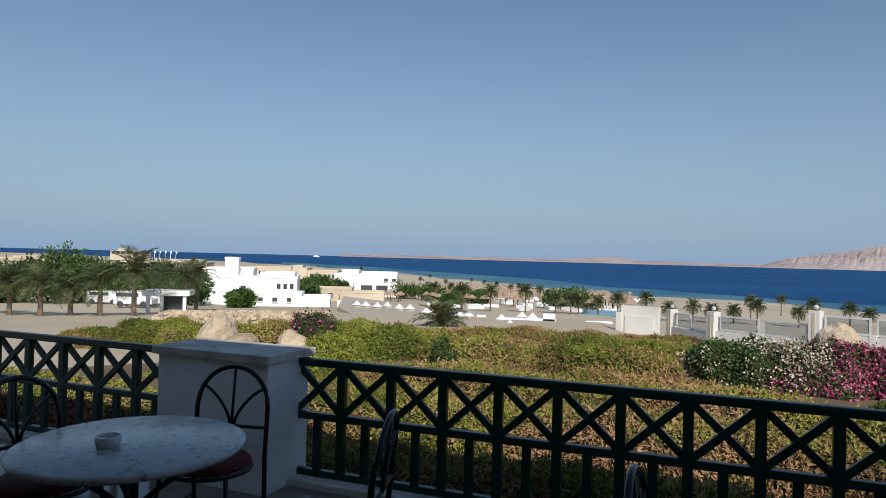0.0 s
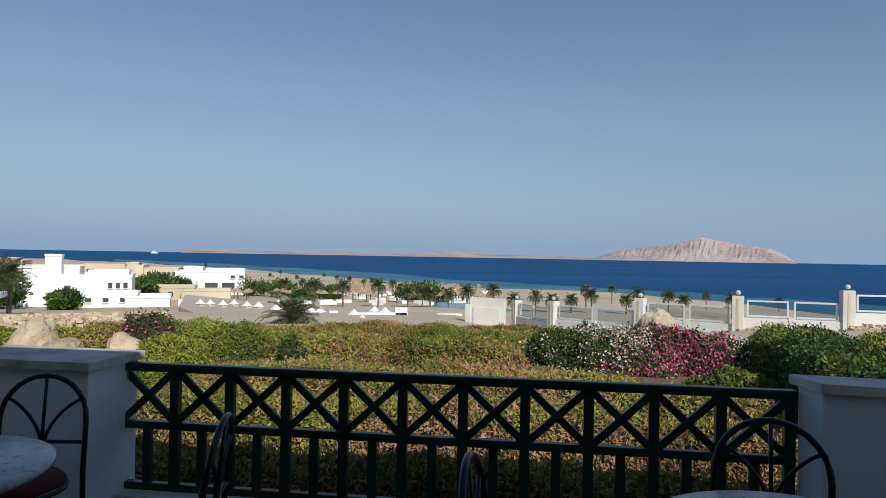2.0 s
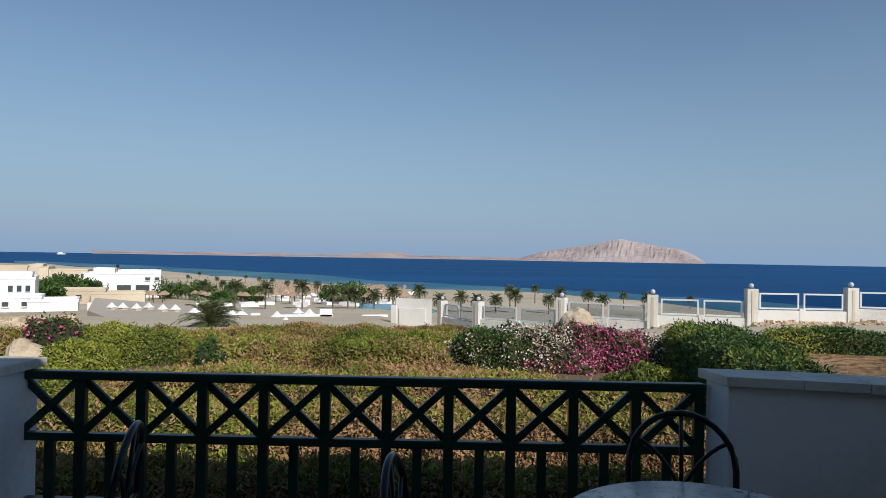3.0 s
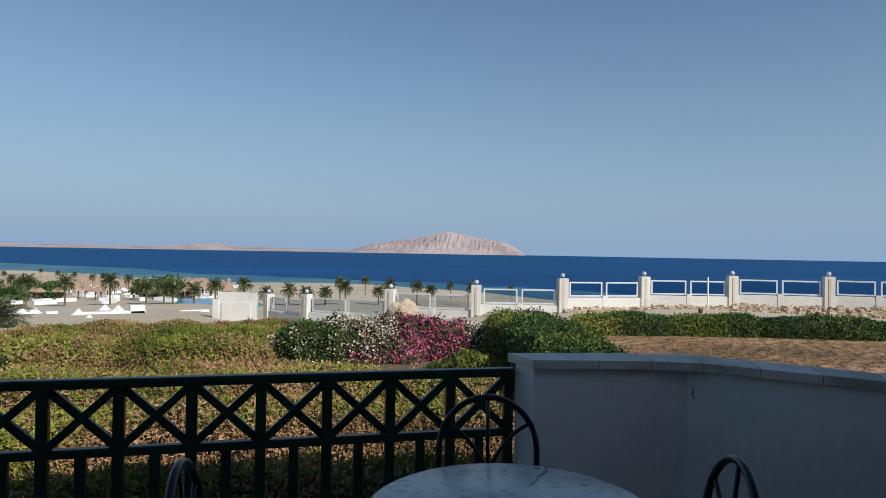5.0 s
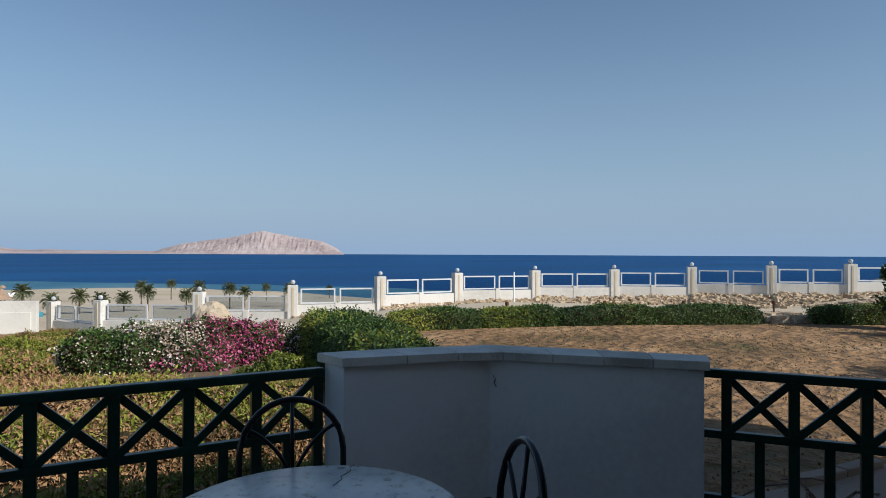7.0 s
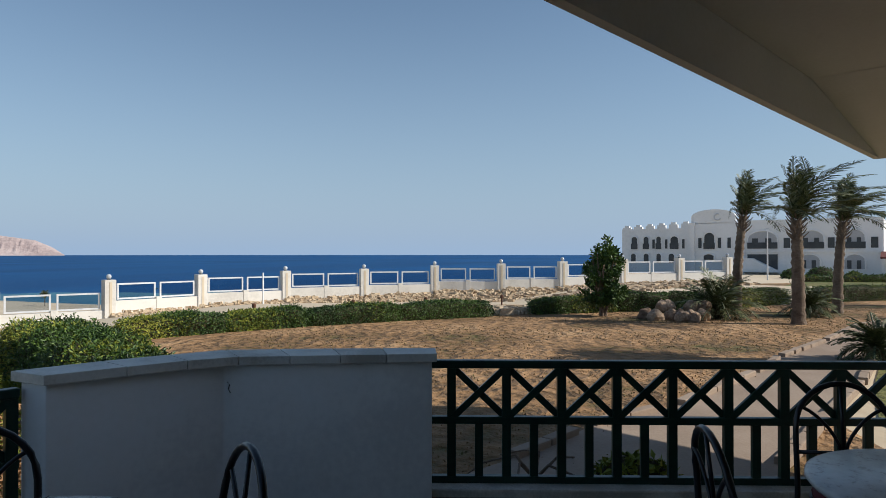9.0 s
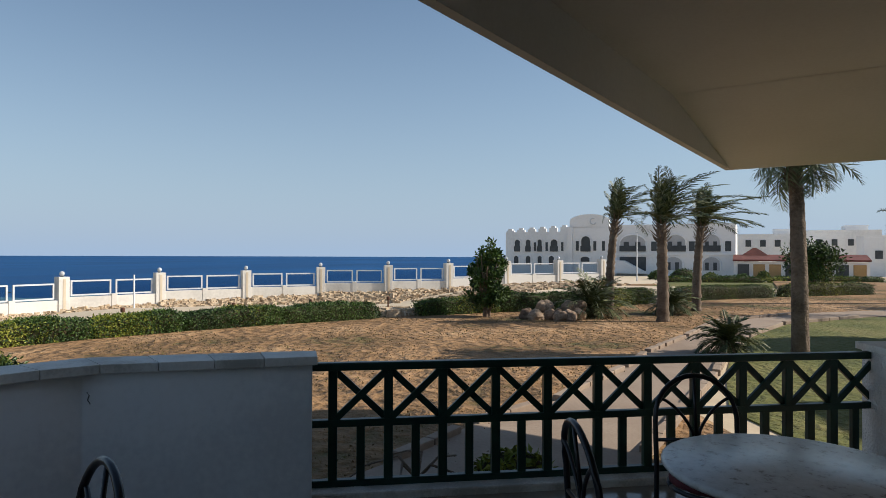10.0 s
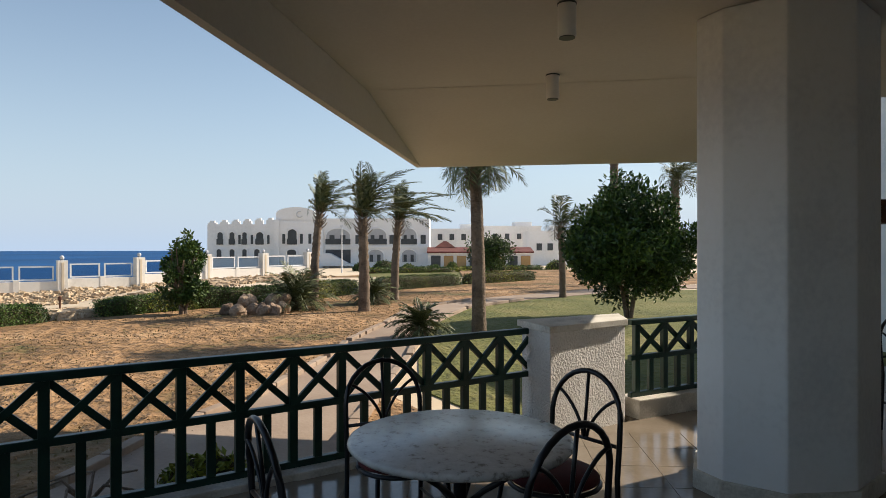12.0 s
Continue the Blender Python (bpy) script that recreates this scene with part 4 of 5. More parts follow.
def rubble(name, line, width, count, size, label, seed, rise=0.0):
    """Loose stones along a line of plan points, joined."""
    rng = np.random.default_rng(seed)
    pts = np.array(line, float)
    d = np.concatenate([[0], np.cumsum(np.linalg.norm(np.diff(pts, axis=0), axis=1))])
    base = np.array([[i, j, k] for k in (-0.5, 0.6) for i, j in ((-0.8, -0.7), (0.8, -0.8), (0.7, 0.8), (-0.8, 0.7))], float)
    faces = np.array([[3, 2, 1, 0], [4, 5, 6, 7], [0, 1, 5, 4], [1, 2, 6, 5], [2, 3, 7, 6], [3, 0, 4, 7]])
    vs, fs = [], []
    for i in range(count):
        s = rng.uniform(0, d[-1])
        x, y = np.interp(s, d, pts[:, 0]), np.interp(s, d, pts[:, 1])
        off = rng.uniform(-1, 1)
        a = rng.uniform(0, 6.3)
        x, y = x + math.cos(a) * width * abs(off), y + math.sin(a) * width * abs(off)
        r = size * rng.uniform(0.5, 1.4)
        rot = np.array([[math.cos(a), -math.sin(a), 0], [math.sin(a), math.cos(a), 0], [0, 0, 1]])
        v = (base * rng.uniform(0.55, 1.15, (8, 3)) * [r, r, r * 0.8]) @ rot.T + [x, y, ground_z(x, y) + r * 0.25 + rise * (1 - abs(off))]
        fs += (faces + 8 * i).tolist()
        vs += v.tolist()
    me = bpy.data.meshes.new(name)
    me.from_pydata(vs, [], fs)
    me.materials.append(STONE)
    return tagged(part(name, me, STONE), label, "stones", kind="stuff")


rubble("rubble_heap", [(-12.2, 28.5), (-10.5, 29), (-7.9, 29.5), (-5.5, 30.5)], 1.0, 1700, 0.14, "heap of pale broken stone beyond the shrubs", 62, 0.55)
rubble("rubble_heap_low", [(9, 29.5), (12.5, 28.5), (14.5, 26)], 0.9, 520, 0.2, "pale broken stone under the fence", 63, 0.1)
rubble("rubble_strip", [(29, 4.2), (33, 2.4), (38, 0.2), (43.5, -4.5)], 2.2, 1100, 0.15, "loose pale stones on the verge below the fence", 65, 0.02)
rubble("rubble_gap", [(18.9, 4.6), (19.6, 3.9)], 0.6, 160, 0.22, "loose stones in the gap of the hedge", 64, 0.05)


# ---------------------------------------------------------------- boundary fence
POSTS = [(12.7, 35.7, -1.02), (13.3, 31.7, -0.80), (16.0, 27.7, -0.36), (18.9, 24.6, -0.04), (22.4, 22.4, 0.34), (26.5, 20.9, 0.46), (30.2, 18.5, 0.57), (33.3, 15.4, 0.63), (35.7, 12.05, 0.79), (36.9, 8.4, 0.90), (38.5, 5.1, 1.02), (40.9, 1.8, 1.16), (43.4, -1.5, 1.20), (45.7, -4.5, 1.25)]
fence_post = thing("fence_post", pose(0, 0, 0), "square white fence pillar with a glass globe lamp", "pillar", "fence pillars")
part("shaft", box(bmesh.new(), (0.46, 0.46, 2.4), pose(0, 0, -1.2), 0.01), FENCE_W, fence_post)
part("rib", box(bmesh.new(), (0.12, 0.50, 2.3), pose(0, 0, -1.25), 0.01), CREAM_B, fence_post)
part("globe", lathe(bmesh.new(), [(0.015, 0.02)] + [(0.11 * math.sin(math.pi * k / 10), 0.14 - 0.11 * math.cos(math.pi * k / 10)) for k in range(1, 10)] + [(0.01, 0.25)], 16), GLOBE, fence_post, "round glass lamp globe", True)
part("globe_foot", lathe(bmesh.new(), [(0.09, 0), (0.06, 0.05)], 12), SHADE, fence_post)
for i, (x, y, z) in enumerate(POSTS):
    x2, y2, _ = POSTS[min(i + 1, len(POSTS) - 1)]
    x1, y1, _ = POSTS[max(i - 1, 0)]
    m = pose(x, y, z, 0, 0, math.degrees(math.atan2(y2 - y1, x2 - x1)))
    if i == 0:
        fence_post.matrix_basis = m
    else:
        copy_thing(fence_post, m)
for (x0, y0, z0), (x1, y1, z1) in zip(POSTS, POSTS[1:]):
    d = math.hypot(x1 - x0, y1 - y0) - 0.46
    f = thing("fence_section", pose((x0 + x1) / 2, (y0 + y1) / 2, min(z0, z1), 0, 0, math.degrees(math.atan2(y1 - y0, x1 - x0))), "low white wall carrying framed smoked glass panels", "fence", "fence panels")
    part("low_wall", box(bmesh.new(), (d + 0.1, 0.30, 1.4), pose(0, 0, -1.62), 0.01), FENCE_W, f)
    part("stub", box(bmesh.new(), (0.26, 0.34, 1.5), pose(0, 0, -1.58), 0.01), FENCE_W, f)
    for s in (-1, 1):
        w = d / 2 - 0.22
        fr = part("panel_frame", box(bmesh.new(), (w, 0.06, 0.07), pose(0, 0, 0.32)), GREYFRAME, f, "pale grey metal frame")
        fr.location = (s * (w / 2 + 0.10), 0, -0.52)
        part("frame_bar", box(bmesh.new(), (w, 0.06, 0.07), pose(0, 0, -0.32)), GREYFRAME, fr)
        for e in (-1, 1):
            part("frame_bar", box(bmesh.new(), (0.07, 0.06, 0.57), pose(e * (w / 2 - 0.035), 0, 0)), GREYFRAME, fr)
        pane = part("pane", box(bmesh.new(), (w - 0.15, 0.012, 0.56)), GLASS, fr, "thin smoked glass")
gate = thing("gate_wall", pose(11.35, 37.0, -1.0, 0, 0, -38), "plain white gate wall with a raised panel", "wall", kind="structure")
part("masonry", box(bmesh.new(), (2.2, 0.35, 3.6), pose(0, 0, -1.8), 0.02), FENCE_W, gate)
part("raised_panel", box(bmesh.new(), (1.7, 0.08, 1.1), pose(0, -0.20, -1.1), 0.02), FENCE_W, gate)
part("side_pillar", box(bmesh.new(), (0.35, 0.5, 3.2), pose(-1.2, 0, -2.0), 0.02), FENCE_W, gate)

bank = []
for (x0, y0, z0), (x1, y1, z1) in zip(POSTS[3:], POSTS[4:]):
    d = Vector((x1 - x0, y1 - y0, 0))
    inward = Vector((d.y, -d.x, 0)).normalized()
    if inward.dot(Vector((x0, y0, 0))) > 0:
        inward = -inward
    bank.append((Vector((x0, y0, min(z0, z1) - 1.42)), Vector((x1, y1, min(z0, z1) - 1.42)), inward))
rng = np.random.default_rng(61)
base = np.array([[i, j, k] for k in (-0.5, 0.6) for i, j in ((-0.8, -0.7), (0.8, -0.8), (0.7, 0.8), (-0.8, 0.7))], float)
faces = np.array([[3, 2, 1, 0], [4, 5, 6, 7], [0, 1, 5, 4], [1, 2, 6, 5], [2, 3, 7, 6], [3, 0, 4, 7]])
vs, fs = [], []
bm = bmesh.new()
for p, q, inward in bank:
    foot = inward * 2.2 - Vector((0, 0, 0.95))
    bm.faces.new([bm.verts.new(v) for v in (p, q, q + foot, p + foot)])
    for i in range(560):
        u, w = rng.random(), rng.random()
        o = np.array(p.lerp(q, u) + (inward * 2.2 - Vector((0, 0, 0.95))) * w)
        r = rng.uniform(0.10, 0.22)
        a = rng.uniform(0, 6.3)
        rot = np.array([[math.cos(a), -math.sin(a), 0], [math.sin(a), math.cos(a), 0], [0, 0, 1]])
        fs += (faces + len(vs)).tolist()
        vs += ((base * rng.uniform(0.55, 1.15, (8, 3)) * r) @ rot.T + o).tolist()
tagged(part("bank", bm, STONE), "sandy slope below the boundary fence", "bank", kind="structure")
me = bpy.data.meshes.new("bank_stones")
me.from_pydata(vs, [], fs)
me.materials.append(STONE)
tagged(part("bank_stones", me, STONE), "bank of broken pinkish sandstone below the fence", "stones", kind="stuff")


# ---------------------------------------------------------------- buildings and beach
def house(name, x, y, z, turn, blocks, label, mat, windows=(), parapet=0.25):
    """Flat-roofed blocks (along, across, width, depth, height), with parapets; windows (along, height over ground, width, height, block depth)."""
    h = thing(name, pose(x, y, z, 0, 0, turn), label, "building", "resort buildings")
    for a, c, w, d, up in blocks:
        part("wall", box(bmesh.new(), (w, d, up + 2), pose(a, c, up / 2 - 1), 0.04), mat, h)
        bm = bmesh.new()
        for s in (-1, 1):
            box(bm, (w + 0.1, 0.22, parapet), pose(a, c + s * (d / 2 - 0.06), up + parapet / 2 + 0.005))
            box(bm, (0.22, d - 0.36, parapet), pose(a + s * (w / 2 - 0.06), c, up + parapet / 2 + 0.005))
        part("parapet", bm, mat, h)
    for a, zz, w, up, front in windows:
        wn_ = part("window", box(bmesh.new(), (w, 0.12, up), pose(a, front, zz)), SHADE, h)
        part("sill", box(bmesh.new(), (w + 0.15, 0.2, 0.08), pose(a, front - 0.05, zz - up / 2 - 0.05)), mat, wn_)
    return h


def at0(px, d):
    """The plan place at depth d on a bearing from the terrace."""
    return (px - 784) / 1146 * d, d


def row_windows(x0, x1, k, z, w, h, front):
    return [(x0 + (x1 - x0) * (i + 0.5) / k, z, w, h, front) for i in range(k)]


x, y = at0(451, 78)
house("white_villa", x, y, -4.35, 10, [(0, 0, 10.5, 7, 2.9), (-2.6, 1.0, 5.2, 4, 3.7), (-2.2, -2.2, 1.5, 1.5, 5.0), (-5.2, -1.5, 2.0, 4, 2.2), (2.8, 1.5, 4.0, 4, 3.3), (-3.4, -4.6, 7.5, 2.5, 1.4)], "low white villa with stepped roofs and a square tower", WHITE_B, row_windows(2.8, 5.0, 3, 2.0, 0.4, 0.6, -3.55) + [(-0.8, 1.6, 0.6, 0.8, -3.55)])
x, y = at0(650, 118)
house("white_villa", x, y, -5.7, 4, [(0, 0, 11, 7, 3.6), (-4.5, -5, 5, 3.5, 2.0), (2.4, 1, 6.3, 5, 4.0), (-2.8, 0.5, 3, 4, 4.3)], "white flat-roofed villa with dark ground-floor windows", WHITE_B, [(0.2, 1.2, 2.0, 1.4, -3.55), (2.9, 1.2, 2.0, 1.4, -3.55), (3.6, 2.9, 0.7, 0.5, -3.55), (5.0, 2.9, 0.7, 0.5, -3.55), (-5.0, 1.0, 0.6, 0.6, -6.8), (-3.6, 1.0, 0.6, 0.6, -6.8)])
x, y = at0(450, 200)
house("cream_hotel_wing", x, y, -7.8, 6, [(0, 0, 31, 9, 4.6), (-14, -2, 3, 9, 5.8), (6, -1, 12, 9, 4.9), (14, -1.5, 3, 9, 5.5)], "long cream hotel wing with rows of dark windows", CREAM_B, row_windows(-12, -1, 9, 3.2, 0.7, 1.1, -4.6) + row_windows(-12, -1, 9, 1.4, 0.7, 1.1, -4.6) + row_windows(1, 11, 8, 3.3, 0.7, 1.1, -5.6))
x, y = at0(568, 190)
house("cream_hotel_wing", x, y, -7.8, 2, [(0, 0, 11, 9, 4.4), (-4, -1, 2, 9, 5.1)], "cream flat-roofed hotel wing behind white villas", CREAM_B, row_windows(-2.5, 5, 6, 3.0, 0.7, 1.0, -4.6))
x, y = at0(310, 225)
house("cream_hotel_wing", x, y, -8.2, 10, [(0, 0, 20, 9, 6.4), (-14, 0, 9, 9, 7.2)], "distant cream hotel wing beyond the trees", CREAM_B, row_windows(-9, 9, 9, 4.6, 0.8, 1.2, -4.6))
x, y = at0(25, 260)
house("cream_hotel_wing", x, y, -8.8, 18, [(0, 0, 34, 9, 5.6), (6, 0, 10, 9, 6.4)], "distant sand-coloured hotel wing among trees", CREAM_B, row_windows(-15, 15, 12, 3.8, 0.9, 1.2, -4.6))
x, y = at0(232, 300)
house("lobby_building", x, y, -9.0, 8, [(0, 0, 15, 9, 9.6), (-2, 0, 5, 7, 10.6)], "distant hotel lobby with a dark roof storey", CREAM_B, row_windows(-7, 7, 7, 8.9, 1.7, 1.3, -4.6))
for i in range(6):
    fx, fy = at0(264 + i * 9.5, 280)
    t = thing("flagpole", pose(fx, fy, ground_z(fx, fy)), "thin white flagpole beside the lobby", "flagpole", "flagpoles")
    part("pole", tube(bmesh.new(), [(0, 0, -0.2), (0, 0, 10.2)], 0.12, 6, 0.07), WHITE_B, t)
    part("flag", box(bmesh.new(), (0.45, 0.04, 0.8), pose(0.3, 0, 9.6)), WHITE_B, t, "limp pale flag")

x, y = at0(302, 46)
k = thing("kiosk", pose(x, y, -2.75, 0, 0, 12), "small white gate kiosk with a flat roof on posts", "kiosk")
part("roof", box(bmesh.new(), (3.1, 2.4, 0.35), pose(0, 0, 1.25), 0.03), WHITE_B, k)
for sx in (-1.2, -0.3, 1.2):
    part("pillar", box(bmesh.new(), (0.22, 0.22, 1.4), pose(sx, -0.9, 0.4)), WHITE_B, k)
part("booth", box(bmesh.new(), (1.2, 1.4, 1.3), pose(0.3, 0.4, 0.4)), SHADE, k, "dark glazed booth")


def van(px, d, turn, label):
    x, y = at0(px, d)
    c = thing("van", pose(x, y, ground_z(x, y) + 0.05, 0, 0, turn), label, "van", "parked vans")
    bm = prism(bmesh.new(), [(-1.6, 0.25), (1.7, 0.25), (1.75, 0.7), (1.2, 0.85), (0.75, 1.35), (-1.55, 1.38)], -0.75, 0.75, 0.05)
    bm.transform(Matrix.Rotation(math.pi / 2, 4, "X"))
    part("body", bm, CARWHITE, c)
    part("side_window", box(bmesh.new(), (1.9, 1.53, 0.32), pose(-0.4, 0, 1.08)), SHADE, c)
    for sx in (-1.0, 1.0):
        for sy in (-0.7, 0.7):
            w = part("wheel", lathe(bmesh.new(), [(0.2, -0.09), (0.28, -0.07), (0.28, 0.07), (0.2, 0.09)], 14, Matrix.Rotation(math.pi / 2, 4, "X")), SHADE, c)
            w.location = (sx, sy, 0.26)


van(242, 58, 4, "white van parked under palm trees")
van(262, 62, 2, "white minibus parked under palm trees")
van(190, 66, 5, "pale van parked behind palm trees")

# trees of the left-hand grove
def grove_palm(px, d, crown_y, seed, length, label="date palm in a grove beside the sand yard", r=0.16):
    x, y = at0(px, d)
    z = ground_z(x, y)
    hz = 434 + px * 40 / 1568
    top = 1.5 - (crown_y - hz) / 1146 * d
    palm(x, y, z, max(top - z, 0.6), label, seed, r, r * 0.85, (0, 0), 38, length * 1.2, 26, length * 0.30, (0.1, -0.1), 0.15, 0.12, False)


for i, (px, d, cy, ln) in enumerate(((20, 42, 500, 1.7), (75, 41, 502, 1.7), (128, 42, 512, 1.5), (180, 41, 500, 1.8), (240, 41, 484, 2.0), (330, 47, 492, 1.6), (300, 52, 488, 1.6), (350, 50, 486, 1.5), (-40, 43, 500, 1.8))):
    grove_palm(px, d, cy, 200 + i, ln)
for i, (px, d, w, h) in enumerate(((105, 66, 6.5, 5.4), (150, 72, 6, 5.2), (60, 70, 6, 4.2), (200, 75, 5.5, 4.2), (285, 72, 6, 4.4), (10, 70, 7, 4.0), (340, 66, 4, 3.2), (-60, 66, 7, 4.6), (565, 105, 5.5, 3.2), (600, 110, 4, 2.6), (430, 62, 2.6, 1.3), (540, 88, 4, 2.4))):
    x, y = at0(px, d)
    leafy_tree(x, y, ground_z(x, y), h, w, "dense dark green tree in a grove", 300 + i, 3500, 2, DARKLEAF, 0.08, (0.42, 0.22))
# flat sandy roof with small white skylights, and low white walls
bm = bmesh.new()
prism(bm, [at0(610, 66), at0(860, 50), at0(1040, 46), at0(1000, 40), at0(640, 44), at0(600, 52)], -4.2, -2.72)
tagged(part("roof_terrace", bm, ROOFGREY), "broad flat sandy roof below the garden", "roof", kind="structure")
SKY = [(634, 536), (650, 537), (670, 539), (688, 538), (709, 542), (728, 543), (757, 549), (773, 549), (816, 556), (832, 556), (890, 562), (926, 557), (945, 559), (905, 574)]
sk = None
for px, py in SKY:
    d = (1.5 + 2.72) * 1146 / (py + 6 - 434 - px * 40 / 1568)
    x, y = at0(px, d)
    if sk is None:
        sk = thing("skylight", pose(x, y, -2.72), "small white pyramid skylight on a flat roof", "skylight", "skylights")
        part("pyramid", lathe(bmesh.new(), [(0.42, 0.16), (0.24, 0.28), (0.03, 0.52)], 4), WHITE_B, sk)
        part("upstand", box(bmesh.new(), (0.46, 0.46, 0.2), pose(0, 0, 0.08, 0, 0, 45)), CREAM_B, sk)
    else:
        copy_thing(sk, pose(x, y, -2.72))
for px0, px1, y0, d, hh in ((890, 985, 560, 44, 2.4), (846, 862, 556, 46, 2.2), (600, 625, 530, 66, 2.0), (962, 984, 553, 44, 2.4), (1035, 1085, 566, 46, 2.0)):
    xa, ya = at0((px0 + px1) / 2, d)
    top = 1.5 - (y0 - 434 - px0 * 40 / 1568) / 1146 * d
    w = tagged(part("low_wall", box(bmesh.new(), ((px1 - px0) / 1146 * d, 0.5, hh), pose(0, 0, -hh / 2), 0.03), WHITE_B), "plain low white wall beside the flat roof", "wall", kind="structure")
    w.location = (xa, ya, top)
xp, yp = at0(1075, 62)
bm = prism(bmesh.new(), [(xp - 3, yp - 2), (xp + 4, yp - 4), (xp + 5, yp + 2), (xp - 1, yp + 4)], ground_z(xp, yp) - 0.3, ground_z(xp, yp) + 0.25)
tagged(part("pool", bm, POOL), "turquoise pool beside the beach", "pool", kind="structure")

# beach parasols and palms
par = None
rng = np.random.default_rng(77)
for i in range(330):
    px = 640 + 480 * rng.random() ** 0.8
    d = rng.uniform(84, 205) * (1 - 0.15 * (px - 720) / 400)
    x, y = at0(px, d)
    if math.hypot(x, y) > shore(math.degrees(math.atan2(-x, y))) - 22:
        continue
    z = ground_z(x, y) + wobble((x, y, 0), 0.25, 0.05, 3)
    if par is None:
        par = thing("beach_parasol", pose(x, y, z), "round thatched beach parasol", "parasol", "beach parasols")
        part("canopy", lathe(bmesh.new(), [(0.72, 0.95), (0.40, 1.2), (0.05, 1.42)], 12), THATCH, par)
        part("pole", tube(bmesh.new(), [(0, 0, -0.3), (0, 0, 1.25)], 0.06, 6), WOOD, par)
    else:
        copy_thing(par, pose(x, y, z, 0, 0, i * 37))
far_crown = [crown_mesh(600 + k, 30, 1.6, 12, 0.62, (0, 0), 0.05, 0.15) for k in range(3)]
far_trunk = trunk_mesh([(0, 0, -0.3), (0, 0, 1)], 0.14, 0.11, 8, 0.1, 3, 8)


def beach_palm(px, crown_y, k, label="date palm near the beach", rise=2.1):
    """A palm whose crown shows at that bearing and drop; it stands where the ground lies rise below the crown."""
    for d in range(60, 260, 3):
        x, y = at0(px, d)
        top = 1.5 - (crown_y - 434 - px * 40 / 1568) / 1146 * d
        if top - ground_z(x, y) <= rise:
            break
    height = max(top - ground_z(x, y), 1.2)
    t = thing("palm_tree", pose(x, y, ground_z(x, y), 0, 0, k * 67), label, "palm tree", "beach palms")
    s = part("trunk", far_trunk, TRUNK, t)
    s.scale = (0.6, 0.6, height)
    c = part("crown", far_crown[k % 3], FROND, t)
    c.location, c.scale = (0, 0, height), (0.56, 0.56, 0.64)


for i, (px, cy) in enumerate(((762, 487), (790, 497), (800, 506), (836, 494), (858, 498), (880, 501), (905, 506), (920, 505), (932, 515), (957, 511), (985, 527), (1012, 530), (1026, 531), (1095, 528), (1145, 528), (1060, 537), (1185, 549), (1228, 541), (1262, 549), (1330, 531), (1342, 541), (1384, 529), (1300, 553), (1440, 539), (1506, 546), (745, 492), (770, 508), (1415, 552), (1590, 548), (1650, 556), (1760, 560), (1900, 566), (2060, 576), (700, 480), (640, 474), (675, 480), (820, 512), (870, 515), (1540, 556))):
    beach_palm(px, cy, i)
for i, (px, d, w, h) in enumerate(((765, 100, 5, 2.6), (820, 96, 4, 2.0), (850, 90, 3, 1.6), (990, 80, 4, 2.2), (1020, 78, 4, 2.4), (720, 108, 5, 2.2), (800, 80, 3, 1.4), (630, 190, 9, 3.0), (660, 200, 9, 2.8), (690, 190, 8, 2.4))):
    x, y = at0(px, d)
    leafy_tree(x, y, ground_z(x, y), h, w, "green shrubby tree beside the beach", 340 + i, 1500, 2, DARKLEAF, 0.05, (0.4, 0.22))
rng = np.random.default_rng(78)
base = np.array([[i, j, k] for k in (0, 0.35) for i, j in ((-0.35, -0.9), (0.35, -0.9), (0.35, 0.9), (-0.35, 0.9))], float)
faces = np.array([[3, 2, 1, 0], [4, 5, 6, 7], [0, 1, 5, 4], [1, 2, 6, 5], [2, 3, 7, 6], [3, 0, 4, 7]])
vs, fs = [], []
for i in range(90):
    px = rng.uniform(740, 1130)
    d = rng.uniform(62, 170)
    x, y = at0(px, d)
    if math.hypot(x, y) > shore(math.degrees(math.atan2(-x, y))) - 20:
        continue
    a = rng.uniform(0, 6.3)
    rot = np.array([[math.cos(a), -math.sin(a), 0], [math.sin(a), math.cos(a), 0], [0, 0, 1]])
    fs += (faces + len(vs)).tolist()
    vs += (base @ rot.T + [x, y, ground_z(x, y) + wobble((x, y, 0), 0.25, 0.05, 3)]).tolist()
me = bpy.data.meshes.new("sunbeds")
me.from_pydata(vs, [], fs)
me.materials.append(WHITE_B)
tagged(part("sunbeds", me, WHITE_B), "scattered white sunbeds on the beach", "sunbeds", kind="stuff")
x, y = at0(570, 92)
house("low_building", x, y, -4.9, 4, [(0, 0, 9, 5, 1.5), (-6, 2, 7, 5, 1.9), (6, -2, 6, 4, 1.2)], "low flat-roofed sand-coloured service building", CREAM_B, row_windows(-4, 4, 5, 0.8, 0.6, 0.5, -2.55))
x, y = at0(480, 70)
house("low_building", x, y, -4.0, 8, [(0, 0, 7, 4, 1.1), (4.5, -1, 4, 4, 0.8)], "low flat-roofed pale service building", WHITE_B, row_windows(-3, 3, 4, 0.6, 0.5, 0.4, -2.05))
bx, by = at0(560, 2400)
boat = thing("boat", pose(bx, by, -10, 0, 0, 5), "small white motor yacht far out at sea", "boat")
part("hull", prism(bmesh.new(), [(-11, -3), (9, -3), (13, 0), (9, 3), (-11, 3)], -0.5, 3.5), CARWHITE, boat)
part("cabin", box(bmesh.new(), (12, 4.5, 4), pose(-1, 0, 5.4), 0.3), CARWHITE, boat)


